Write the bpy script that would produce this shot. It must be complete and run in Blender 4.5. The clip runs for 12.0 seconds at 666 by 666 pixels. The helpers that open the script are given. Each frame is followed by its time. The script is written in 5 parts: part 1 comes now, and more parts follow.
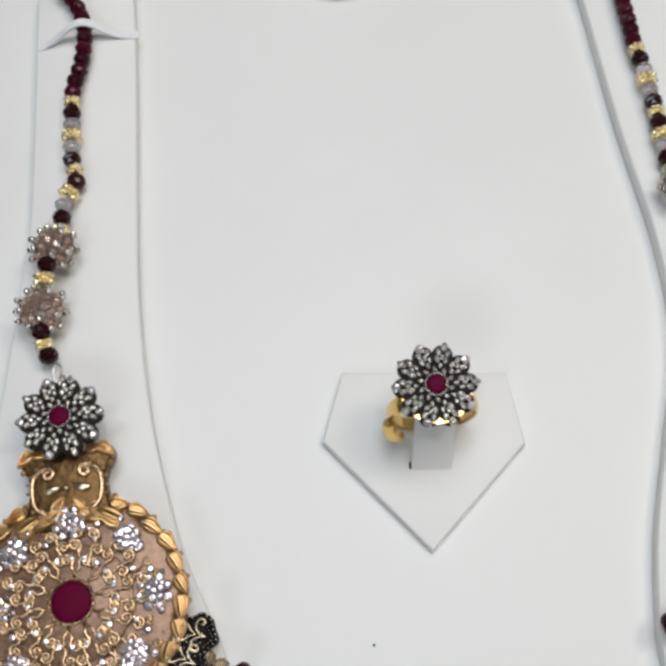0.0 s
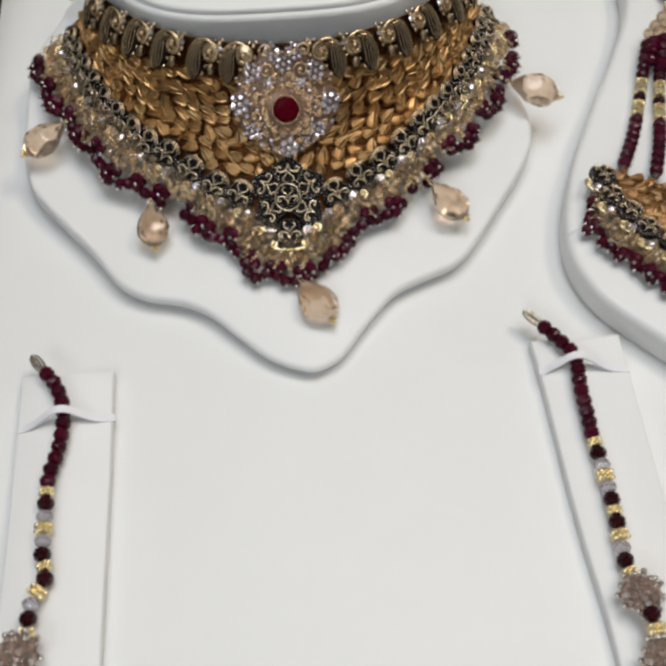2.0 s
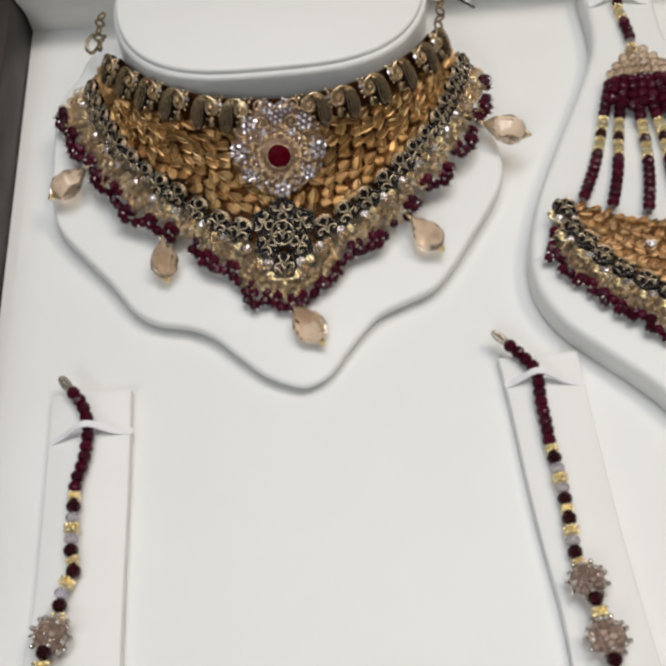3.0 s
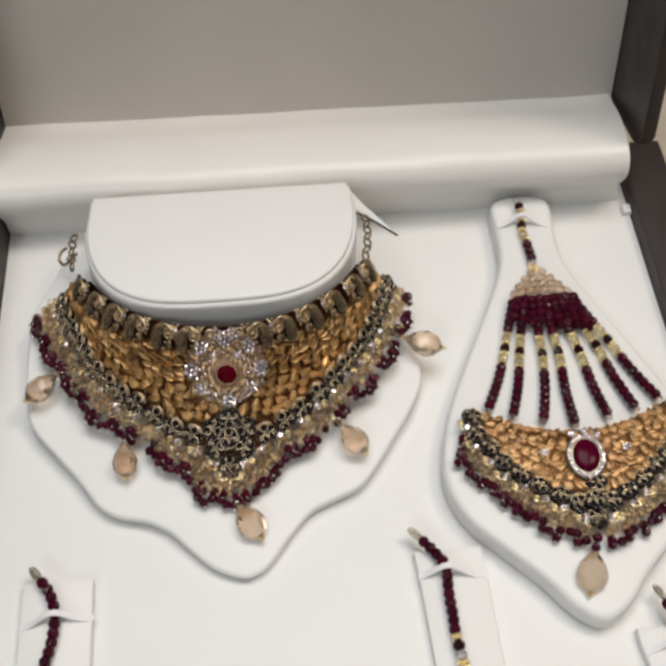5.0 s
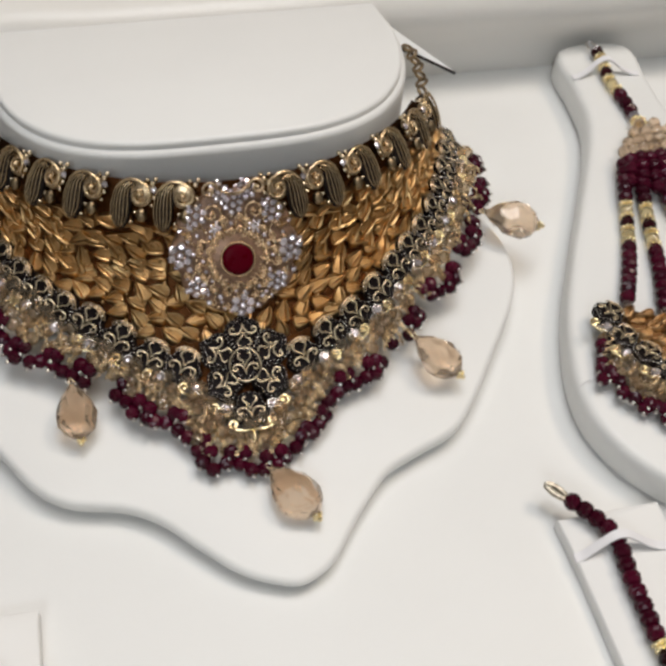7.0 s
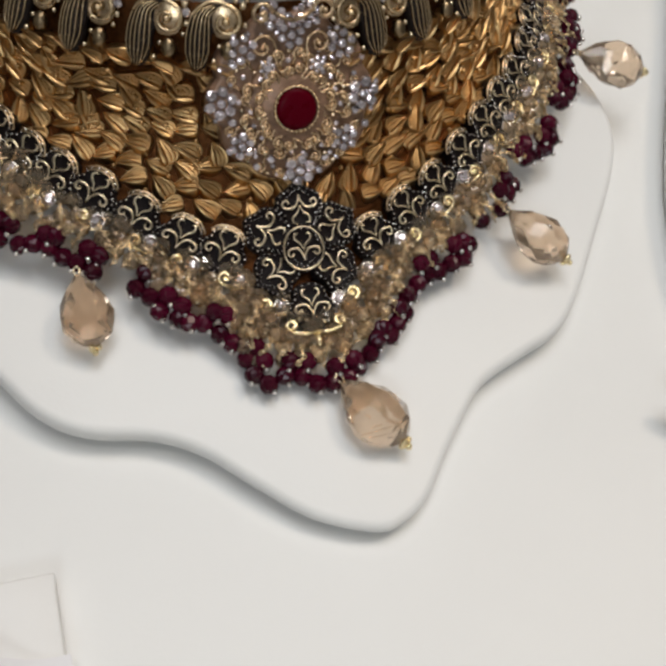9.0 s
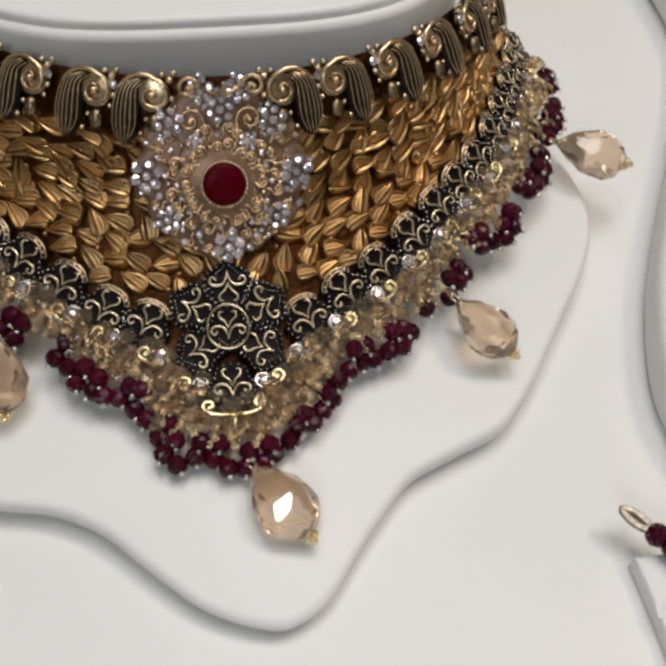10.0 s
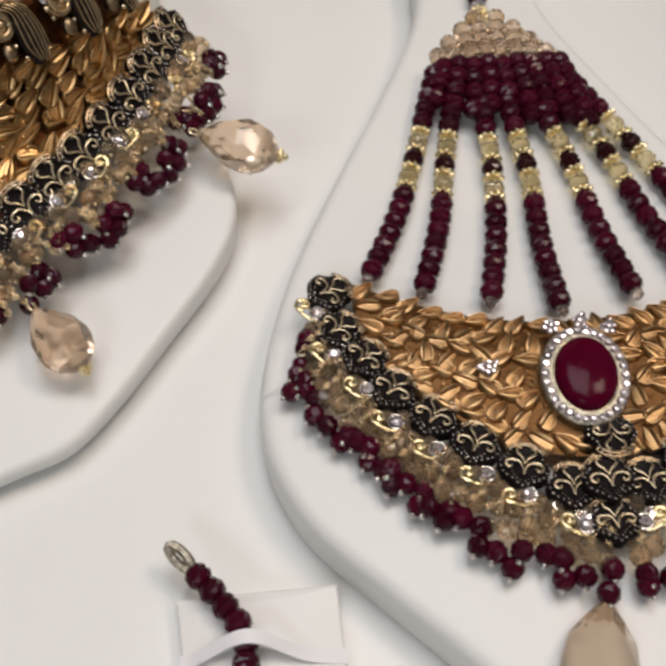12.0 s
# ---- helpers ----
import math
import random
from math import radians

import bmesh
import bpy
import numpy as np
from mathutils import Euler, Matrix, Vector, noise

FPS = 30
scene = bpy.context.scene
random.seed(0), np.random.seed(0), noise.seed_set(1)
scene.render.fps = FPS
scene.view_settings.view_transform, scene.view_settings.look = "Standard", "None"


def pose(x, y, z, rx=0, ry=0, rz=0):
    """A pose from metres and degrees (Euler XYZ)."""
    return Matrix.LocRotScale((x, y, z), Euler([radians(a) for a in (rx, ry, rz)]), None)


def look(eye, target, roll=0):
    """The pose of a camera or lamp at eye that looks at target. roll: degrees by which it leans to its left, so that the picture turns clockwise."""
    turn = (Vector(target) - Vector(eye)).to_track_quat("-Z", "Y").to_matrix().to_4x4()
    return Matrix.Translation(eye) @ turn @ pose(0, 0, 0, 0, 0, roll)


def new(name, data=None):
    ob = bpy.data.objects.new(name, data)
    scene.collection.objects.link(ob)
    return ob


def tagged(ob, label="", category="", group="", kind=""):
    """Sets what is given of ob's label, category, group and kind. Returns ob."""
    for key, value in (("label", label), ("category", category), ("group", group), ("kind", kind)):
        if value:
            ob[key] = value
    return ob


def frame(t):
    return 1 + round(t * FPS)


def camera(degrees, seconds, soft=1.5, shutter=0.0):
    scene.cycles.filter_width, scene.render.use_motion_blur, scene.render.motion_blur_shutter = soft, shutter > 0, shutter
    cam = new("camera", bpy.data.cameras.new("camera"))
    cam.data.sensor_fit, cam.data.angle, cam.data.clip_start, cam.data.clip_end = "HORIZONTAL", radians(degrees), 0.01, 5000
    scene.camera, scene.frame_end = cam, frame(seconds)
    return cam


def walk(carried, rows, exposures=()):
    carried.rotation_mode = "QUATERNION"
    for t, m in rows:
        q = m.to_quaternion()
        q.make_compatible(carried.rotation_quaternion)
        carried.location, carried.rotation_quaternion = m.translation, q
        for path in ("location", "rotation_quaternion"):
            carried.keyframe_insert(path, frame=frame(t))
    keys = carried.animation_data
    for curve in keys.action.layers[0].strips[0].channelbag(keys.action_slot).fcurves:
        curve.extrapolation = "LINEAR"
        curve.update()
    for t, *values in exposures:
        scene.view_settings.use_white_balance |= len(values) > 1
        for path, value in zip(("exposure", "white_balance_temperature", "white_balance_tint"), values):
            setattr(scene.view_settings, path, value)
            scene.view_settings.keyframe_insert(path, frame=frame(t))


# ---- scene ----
FOV = 35.32
cam = camera(FOV, 12.0, soft=3.5, shutter=0.12)
walk(cam, [
    (0, look((-0.0198, -0.3410, 0.2299), (-0.0121, -0.2455, -0.0010), -0.27)),
    (0.5, look((-0.0263, -0.3275, 0.2239), (-0.0214, -0.2162, 0.0001), -2.93)),
    (1, look((-0.0251, -0.3043, 0.2078), (-0.0137, -0.1731, -0.0047), -0.00)),
    (1.5, look((-0.0138, -0.2859, 0.2334), (-0.0051, -0.1496, 0.0240), -0.98)),
    (2, look((-0.0041, -0.2913, 0.2627), (0.0037, -0.1621, 0.0489), -0.59)),
    (2.5, look((0.0038, -0.2950, 0.2784), (0.0078, -0.1601, 0.0680), -2.97)),
    (3, look((0.0101, -0.3043, 0.3020), (0.0093, -0.1768, 0.0869), -4.65)),
    (3.2, look((0.0110, -0.3104, 0.3139), (0.0129, -0.1820, 0.0994), -3.37)),
    (4.8, look((0.0169, -0.3017, 0.3716), (0.0283, -0.1654, 0.1624), 0.07)),
    (5, look((0.0183, -0.2938, 0.3743), (0.0301, -0.1526, 0.1683), 0.28)),
    (5.5, look((0.0160, -0.2690, 0.3584), (0.0329, -0.1124, 0.1642), 0.65)),
    (6, look((0.0044, -0.2584, 0.3114), (0.0197, -0.0952, 0.1226), -0.27)),
    (6.5, look((-0.0087, -0.2558, 0.2572), (0.0166, -0.0936, 0.0686), 0.93)),
    (7, look((-0.0274, -0.2446, 0.2207), (0.0161, -0.0948, 0.0253), 5.68)),
    (7.5, look((-0.0428, -0.2319, 0.1948), (0.0128, -0.0898, -0.0031), 9.40)),
    (7.7, look((-0.0514, -0.2236, 0.1879), (0.0131, -0.0915, -0.0143), 12.48)),
    (9.3, look((-0.0436, -0.2027, 0.1762), (0.0098, -0.0831, -0.0368), 12.56)),
    (9.5, look((-0.0335, -0.2059, 0.1776), (0.0120, -0.0805, -0.0339), 10.05)),
    (10, look((-0.0119, -0.2064, 0.1723), (0.0215, -0.0646, -0.0308), 6.34)),
    (10.5, look((0.0079, -0.1991, 0.1636), (0.0243, -0.0519, -0.0378), 2.62)),
    (11, look((0.0250, -0.1907, 0.1625), (0.0344, -0.0435, -0.0393), 1.75)),
    (11.5, look((0.0528, -0.1903, 0.1645), (0.0619, -0.0475, -0.0405), 1.51)),
    (12, look((0.0806, -0.1999, 0.1659), (0.0937, -0.0624, -0.0425), 0.89)),
], exposures=((0.0, 0.04, 6150, 9.5), (3.0, 0.08, 6400, 10.8), (5.0, 0.13, 6540, 11.5), (6.5, 0.14, 6540, 11.5), (9.5, -0.02, 6470, 11.0), (11.0, -0.01, 6610, 13), (12.0, -0.01, 6640, 14)))

# ---- world and light: a shop room under unseen overhead lamps ----
world = bpy.data.worlds.new("room_air")
world.use_nodes = True
world.node_tree.nodes["Background"].inputs[0].default_value = (0.9, 0.95, 1.0, 1)
world.node_tree.nodes["Background"].inputs[1].default_value = 0.25
scene.world = world
scene.view_settings.exposure = 0.0


def overhead_lamp(x, y, z, sx, sy, power, colour, target):
    data = bpy.data.lights.new("overhead_area_light", "AREA")
    data.shape, data.size, data.size_y = "RECTANGLE", sx, sy
    data.energy, data.color = power, colour
    ob = new("overhead_area_light", data)
    ob.matrix_basis = look((x, y, z), target)
    return ob


overhead_lamp(0.12, 0.24, 1.8, 0.8, 0.8, 12.3, (0.985, 1.0, 1.01), (0, -0.1, 0))
overhead_lamp(0.95, 0.10, 1.8, 0.4, 0.4, 9.0, (1.0, 0.85, 0.68), (0.1, -0.1, 0))
# unseen front fill, strengthened to lift the neck form's facing wall
overhead_lamp(-0.7, -1.9, 1.75, 0.6, 0.6, 10.0, (0.87, 0.96, 1.02), (0, -0.2, 0))
# two small unseen lamps added only for sharp glints on stones and metal
overhead_lamp(0.25, -0.45, 1.8, 0.10, 0.10, 2.0, (1.0, 0.97, 0.92), (0, -0.1, 0))
overhead_lamp(-0.45, -0.25, 1.8, 0.10, 0.10, 2.0, (1.0, 0.98, 0.95), (0, -0.1, 0))

MM = 0.001


# ---- materials ----
def material(name, colour, rough=0.5, metal=0.0, bump=0.0, bump_size=0.001, vary=0.0, vary_size=0.01, transmit=0.0, ior=1.45, each=0.0, spec=0.5):
    """Principled surface with grain at two sizes; each: how far alike pieces differ from one another."""
    m = bpy.data.materials.new(name)
    m.use_nodes = True
    nt = m.node_tree
    b = nt.nodes["Principled BSDF"]
    b.inputs["Base Color"].default_value = (*colour, 1)
    b.inputs["Roughness"].default_value = rough
    b.inputs["Metallic"].default_value = metal
    b.inputs["Transmission Weight"].default_value = transmit
    b.inputs["IOR"].default_value = ior
    b.inputs["Specular IOR Level"].default_value = spec
    co = nt.nodes.new("ShaderNodeTexCoord")
    if vary or each:
        n = nt.nodes.new("ShaderNodeTexNoise")
        n.inputs["Scale"].default_value = 1.0 / vary_size
        n.inputs["Detail"].default_value = 4
        nt.links.new(co.outputs["Object"], n.inputs["Vector"])
        ramp = nt.nodes.new("ShaderNodeMapRange")
        ramp.inputs[1].default_value, ramp.inputs[2].default_value = 0.3, 0.7
        ramp.inputs[3].default_value, ramp.inputs[4].default_value = 1 - vary, 1 + vary
        nt.links.new(n.outputs["Fac"], ramp.inputs[0])
        hsv = nt.nodes.new("ShaderNodeHueSaturation")
        hsv.inputs["Color"].default_value = (*colour, 1)
        value = ramp.outputs[0]
        if each:
            info = nt.nodes.new("ShaderNodeObjectInfo")
            r2 = nt.nodes.new("ShaderNodeMapRange")
            r2.inputs[3].default_value, r2.inputs[4].default_value = 1 - each, 1 + each
            nt.links.new(info.outputs["Random"], r2.inputs[0])
            mul = nt.nodes.new("ShaderNodeMath")
            mul.operation = "MULTIPLY"
            nt.links.new(value, mul.inputs[0])
            nt.links.new(r2.outputs[0], mul.inputs[1])
            value = mul.outputs[0]
        nt.links.new(value, hsv.inputs["Value"])
        nt.links.new(hsv.outputs[0], b.inputs["Base Color"])
        r3 = nt.nodes.new("ShaderNodeMapRange")
        r3.inputs[1].default_value, r3.inputs[2].default_value = 0.3, 0.7
        r3.inputs[3].default_value, r3.inputs[4].default_value = max(0.02, rough * (0.8 if vary > 0.02 else 0.97)), min(1, rough * (1.2 if vary > 0.02 else 1.03))
        nt.links.new(n.outputs["Fac"], r3.inputs[0])
        nt.links.new(r3.outputs[0], b.inputs["Roughness"])
    if bump:
        t = nt.nodes.new("ShaderNodeTexNoise")
        t.inputs["Scale"].default_value = 1.0 / bump_size
        t.inputs["Detail"].default_value = 3
        nt.links.new(co.outputs["Object"], t.inputs["Vector"])
        bp = nt.nodes.new("ShaderNodeBump")
        bp.inputs["Strength"].default_value = bump
        bp.inputs["Distance"].default_value = bump_size * 0.5
        nt.links.new(t.outputs["Fac"], bp.inputs["Height"])
        nt.links.new(bp.outputs[0], b.inputs["Normal"])
    return m


M_WHITE = material("white_leatherette", (0.80, 0.80, 0.785), 0.42, bump=0.06, bump_size=0.0008, vary=0.012, vary_size=0.03)
M_CARD = material("white_card", (0.82, 0.815, 0.80), 0.5, bump=0.04, bump_size=0.0006, vary=0.012, vary_size=0.02)
M_PAD = material("white_satin_pad", (0.80, 0.78, 0.745), 0.3, bump=0.05, bump_size=0.002, vary=0.015, vary_size=0.04)
M_LINING = material("taupe_satin_lining", (0.52, 0.48, 0.44), 0.42, bump=0.08, bump_size=0.0009, vary=0.03, vary_size=0.05)
M_BROWN = material("dark_brown_leatherette", (0.032, 0.023, 0.021), 0.45, bump=0.35, bump_size=0.0008, vary=0.12, vary_size=0.02)
M_TABLE = material("beige_laminate", (0.50, 0.43, 0.34), 0.35, bump=0.03, bump_size=0.004, vary=0.08, vary_size=0.05)
M_WALL = material("cream_wall_paint", (0.68, 0.68, 0.665), 0.8, bump=0.05, bump_size=0.01, vary=0.03, vary_size=0.4)
M_FLOOR = material("grey_floor_tile", (0.28, 0.27, 0.26), 0.4, vary=0.08, vary_size=0.2)
M_GOLD = material("gold_leaf_work", (0.62, 0.405, 0.185), 0.36, 1.0, bump=0.12, bump_size=0.0006, vary=0.14, vary_size=0.003, each=0.2)
# gold darkened in its colour to carry the shade between the choker's leaves
M_PLATE_SHADE = material("shaded_gold_plate", (0.080, 0.031, 0.011), 0.42, 1.0, bump=0.5, bump_size=0.0012, vary=0.35, vary_size=0.002)
# crescent's gold, its colour lowered to stand for shade under the leaf relief
M_CRES_SHADE = material("shaded_crescent_gold", (0.15, 0.075, 0.03), 0.42, 1.0, bump=0.9, bump_size=0.0007, vary=0.25, vary_size=0.002)
M_ANTIQUE = material("antique_gold", (0.54, 0.40, 0.25), 0.26, 1.0, bump=0.12, bump_size=0.0009, vary=0.25, vary_size=0.002, each=0.1)
M_OXIDE = material("oxidised_recess", (0.022, 0.016, 0.014), 0.5, 0.0, bump=0.4, bump_size=0.0007, vary=0.3, vary_size=0.001, spec=0.15)
M_WIRE = material("pale_gold_wire", (0.70, 0.58, 0.40), 0.22, 1.0, vary=0.15, vary_size=0.001)
M_SILVER = material("silver_metal", (0.78, 0.745, 0.71), 0.10, 1.0, bump=0.08, bump_size=0.0005, vary=0.1, vary_size=0.001)
M_BLACK = material("black_enamel", (0.008, 0.005, 0.005), 0.40, 0.0, bump=0.5, bump_size=0.0009, vary=0.3, vary_size=0.001, spec=0.12)
M_MAROON = material("maroon_glass_bead", (0.046, 0.0014, 0.010), 0.20, 0.0, vary=0.15, vary_size=0.002, each=0.4, spec=0.3)
M_DARKBEAD = material("dark_garnet_bead", (0.026, 0.003, 0.005), 0.10, 0.0, vary=0.15, vary_size=0.002, each=0.3, spec=0.35)
M_CHAMP = material("champagne_crystal", (0.97, 0.77, 0.54), 0.03, 0.0, vary=0.04, vary_size=0.003, each=0.06, transmit=0.93, ior=1.42)
M_DROP = material("champagne_drop_crystal", (0.88, 0.70, 0.53), 0.03, 0.0, vary=0.12, vary_size=0.003, each=0.04, transmit=0.92, ior=1.48)
M_CLEAR = material("foil_backed_clear_stone", (0.74, 0.68, 0.71), 0.12, 0.85, vary=0.06, vary_size=0.001, each=0.3)
M_GLASS = material("clear_lavender_glass", (0.93, 0.89, 0.95), 0.04, 0.0, vary=0.04, vary_size=0.002, transmit=0.85, ior=1.5)
M_BLUSH = material("blush_crystal", (0.96, 0.81, 0.72), 0.04, 0.0, vary=0.05, vary_size=0.002, each=0.08, transmit=0.92, ior=1.45)
M_RUBY = material("ruby_glass", (0.075, 0.0, 0.005), 0.30, 0.0, vary=0.06, vary_size=0.003, spec=0.08)
M_GARNET = material("magenta_ruby_glass", (0.068, 0.001, 0.012), 0.13, 0.0, vary=0.06, vary_size=0.003, spec=0.10)
M_DULL = material("dull_magenta_stone", (0.105, 0.001, 0.026), 0.45, 0.0, vary=0.08, vary_size=0.002, spec=0.06)
# neck-piece gold with the shade of its hollows put into the base colour
M_NECK_SHADE = material("shaded_neck_gold", (0.13, 0.075, 0.032), 0.42, 1.0, bump=0.5, bump_size=0.0014, vary=0.4, vary_size=0.002)
M_LOOP = material("bright_gold_loop", (0.70, 0.53, 0.32), 0.24, 1.0, vary=0.15, vary_size=0.001)
M_FROST = material("frosted_pink_gilt", (0.26, 0.155, 0.10), 0.34, 0.35, bump=0.18, bump_size=0.0007, vary=0.3, vary_size=0.0015)
M_SCROLL = material("gold_scroll_wire", (0.70, 0.50, 0.30), 0.26, 1.0, vary=0.2, vary_size=0.001)
M_YGOLD = material("yellow_gold", (0.92, 0.78, 0.47), 0.20, 1.0, bump=0.12, bump_size=0.0006, vary=0.10, vary_size=0.002)
M_CLASP = material("worn_grey_silver", (0.42, 0.38, 0.31), 0.34, 1.0, bump=0.9, bump_size=0.0007, vary=0.4, vary_size=0.0008)
M_DIM = material("dark_antique_gold", (0.30, 0.22, 0.13), 0.32, 1.0, bump=0.2, bump_size=0.0008, vary=0.3, vary_size=0.001)
M_BAND = material("polished_ring_gold", (0.82, 0.57, 0.22), 0.16, 1.0, vary=0.1, vary_size=0.003)
M_CGOLD = material("matte_rose_gold_leaf", (0.52, 0.335, 0.165), 0.32, 1.0, bump=0.12, bump_size=0.0006, vary=0.14, vary_size=0.003, each=0.15)
M_HONEY = material("honey_crystal", (0.96, 0.84, 0.54), 0.03, 0.0, vary=0.05, vary_size=0.002, each=0.06, transmit=0.9, ior=1.48)
M_STRAP = material("white_elastic_strap", (0.82, 0.81, 0.83), 0.55, bump=0.1, bump_size=0.0004, vary=0.02, vary_size=0.004)


# ---- mesh tools ----
class Geo:
    """Points and faces that are gathered for one mesh."""

    def __init__(self):
        self.v, self.f = [], []

    def add(self, points, faces, m=None):
        base = len(self.v)
        self.v += [tuple(m @ Vector(p)) if m else tuple(p) for p in points]
        self.f += [tuple(i + base for i in face) for face in faces]
        return self

    def grid(self, rows, closed=False, caps=False, m=None):
        """Rows of points, each of one length, joined by quads; closed: each row is a ring."""
        n = len(rows[0])
        faces = []
        for a in range(len(rows) - 1):
            for b in range(n if closed else n - 1):
                c = (b + 1) % n
                faces.append((a * n + b, a * n + c, (a + 1) * n + c, (a + 1) * n + b))
        if caps:
            faces.append(tuple(range(n))[::-1])
            faces.append(tuple((len(rows) - 1) * n + i for i in range(n)))
        return self.add([p for row in rows for p in row], faces, m)

    def lathe(self, profile, seg=8, m=None):
        """Profile of (radius, height) turned round the z axis."""
        rows = [[(r * math.cos(2 * math.pi * k / seg), r * math.sin(2 * math.pi * k / seg), z) for k in range(seg)] for r, z in profile]
        return self.grid(rows, True, True, m)

    def ball(self, c, r, seg=6, rings=4):
        prof = [(max(r * math.sin(math.pi * k / rings), r * 0.05), -r * math.cos(math.pi * k / rings)) for k in range(rings + 1)]
        return self.lathe(prof, seg, Matrix.Translation(c))

    def tube(self, path, r, seg=5, closed=False, m=None):
        """A round wire along a path; r: one radius or one for each point."""
        path = [Vector(p) for p in path]
        n = len(path)
        rad = r if isinstance(r, (list, tuple)) else [r] * n
        rows, side = [], None
        for i, p in enumerate(path):
            a = path[(i - 1) % n] if closed or i else p
            b = path[(i + 1) % n] if closed or i < n - 1 else p
            t = (b - a).normalized() if (b - a).length > 1e-9 else Vector((0, 0, 1))
            if side is None:
                side = t.orthogonal().normalized()
            side = (side - t * side.dot(t)).normalized()
            up = t.cross(side)
            rows.append([p + (side * math.cos(2 * math.pi * k / seg) + up * math.sin(2 * math.pi * k / seg)) * rad[i] for k in range(seg)])
        if closed:
            rows.append(rows[0])
        return self.grid(rows, True, not closed, m)

    def prism(self, outline, z0, z1, round_=0.0, steps=3, m=None, under=0.0):
        """A slab from an outline (counter-clockwise, x and y), with a rounded upper edge; z0 and z1 are heights or functions of x, y."""
        lo = z0 if callable(z0) else (lambda x, y: z0)
        hi = z1 if callable(z1) else (lambda x, y: z1)
        n = len(outline)
        nor = []
        for i in range(n):
            (ax, ay), (bx, by) = outline[i - 1], outline[(i + 1) % n]
            d = math.hypot(bx - ax, by - ay) or 1
            nor.append(((by - ay) / d, -(bx - ax) / d))
        rows = [[(x - nx * under * q, y - ny * under * q, lo(x, y) + under * (1 - q)) for (x, y), (nx, ny) in zip(outline, nor)] for q in ((1.0, 0.45, 0.0) if under else (0.0,))]
        for k in range(steps + 1):
            a = math.pi / 2 * k / steps
            ins, dz = round_ * (1 - math.cos(a)), round_ * (1 - math.sin(a))
            rows.append([(x - nx * ins, y - ny * ins, hi(x, y) - dz) for (x, y), (nx, ny) in zip(outline, nor)])
        return self.grid(rows, True, True, m)

    def box(self, x0, x1, y0, y1, z0, z1, bevel=0.0, m=None):
        return self.prism([(x0, y0), (x1, y0), (x1, y1), (x0, y1)], z0, z1, bevel, 2, m)

    def mesh(self, name, mat, smooth=True, angle=None):
        me = bpy.data.meshes.new(name)
        me.from_pydata(self.v, [], self.f)
        me.materials.append(mat)
        me.polygons.foreach_set("use_smooth", [smooth] * len(me.polygons))
        if smooth and angle:
            me.set_sharp_from_angle(angle=radians(angle))
        me.update()
        return me


PLACE = {}


def thing(name, m, label, category, group="", kind=""):
    ob = new(name)
    ob.empty_display_size = 0.005
    ob.matrix_basis = m
    PLACE[ob] = m.copy()
    return tagged(ob, label, category, group, kind)


def part(name, data, mat, parent, label="", m=None, smooth=True, angle=40):
    """One mesh under a thing or a part; data is a Geo in world space, or a mesh with its world pose m."""
    me = data.mesh(name, mat, smooth, angle) if isinstance(data, Geo) else data
    ob = new(name, me)
    m = m or Matrix.Identity(4)
    if parent is not None:
        ob.parent = parent
        ob.matrix_basis = PLACE[parent].inverted() @ m
    else:
        ob.matrix_basis = m
    PLACE[ob] = m.copy()
    if label:
        ob["label"] = label
    return ob


def spline(points, n=8, closed=True):
    """A smooth line through points (Catmull-Rom)."""
    pts = [Vector((*p, 0)) if len(p) == 2 else Vector(p) for p in points]
    out, k = [], len(pts)
    for i in range(k if closed else k - 1):
        a, b, c, d = (pts[j % k] if closed else pts[min(max(j, 0), k - 1)] for j in (i - 1, i, i + 1, i + 2))
        for s in range(n):
            t = s / n
            out.append(0.5 * (2 * b + (c - a) * t + (2 * a - 5 * b + 4 * c - d) * t * t + (3 * b - a - 3 * c + d) * t ** 3))
    if not closed:
        out.append(pts[-1])
    return out


def flat(points):
    return [(p.x, p.y) for p in points]


# ---- the room and the table ----
room = Geo().box(-2.2, 2.2, -2.4, 2.2, -0.86, -0.82)
tagged(part("floor", room, M_FLOOR, None), "grey tiled shop floor under the table", "floor", kind="structure")
for wname, b in (("wall_north", (-2.2, 2.2, 2.2, 2.3)), ("wall_south", (-2.2, 2.2, -2.5, -2.4)), ("wall_east", (2.2, 2.3, -2.5, 2.3)), ("wall_west", (-2.3, -2.2, -2.5, 2.3))):
    tagged(part(wname, Geo().box(*b, -0.82, 1.9), M_WALL, None), "plain cream painted shop wall", "wall", kind="structure")
tagged(part("ceiling", Geo().box(-2.3, 2.3, -2.5, 2.3, 1.9, 1.95), M_WALL, None), "plain pale ceiling above the table", "ceiling", kind="structure")
table = thing("table", pose(0.04, -0.15, -0.82), "beige laminate table under the open jewellery box", "table")
part("tabletop", Geo().box(-0.7, 0.8, -0.65, 0.45, -0.095, -0.06, 0.003), M_TABLE, table)
for lx in (-0.66, 0.76):
    for ly in (-0.61, 0.41):
        part("leg", Geo().box(lx - 0.02, lx + 0.02, ly - 0.02, ly + 0.02, -0.82, -0.096), M_TABLE, table)

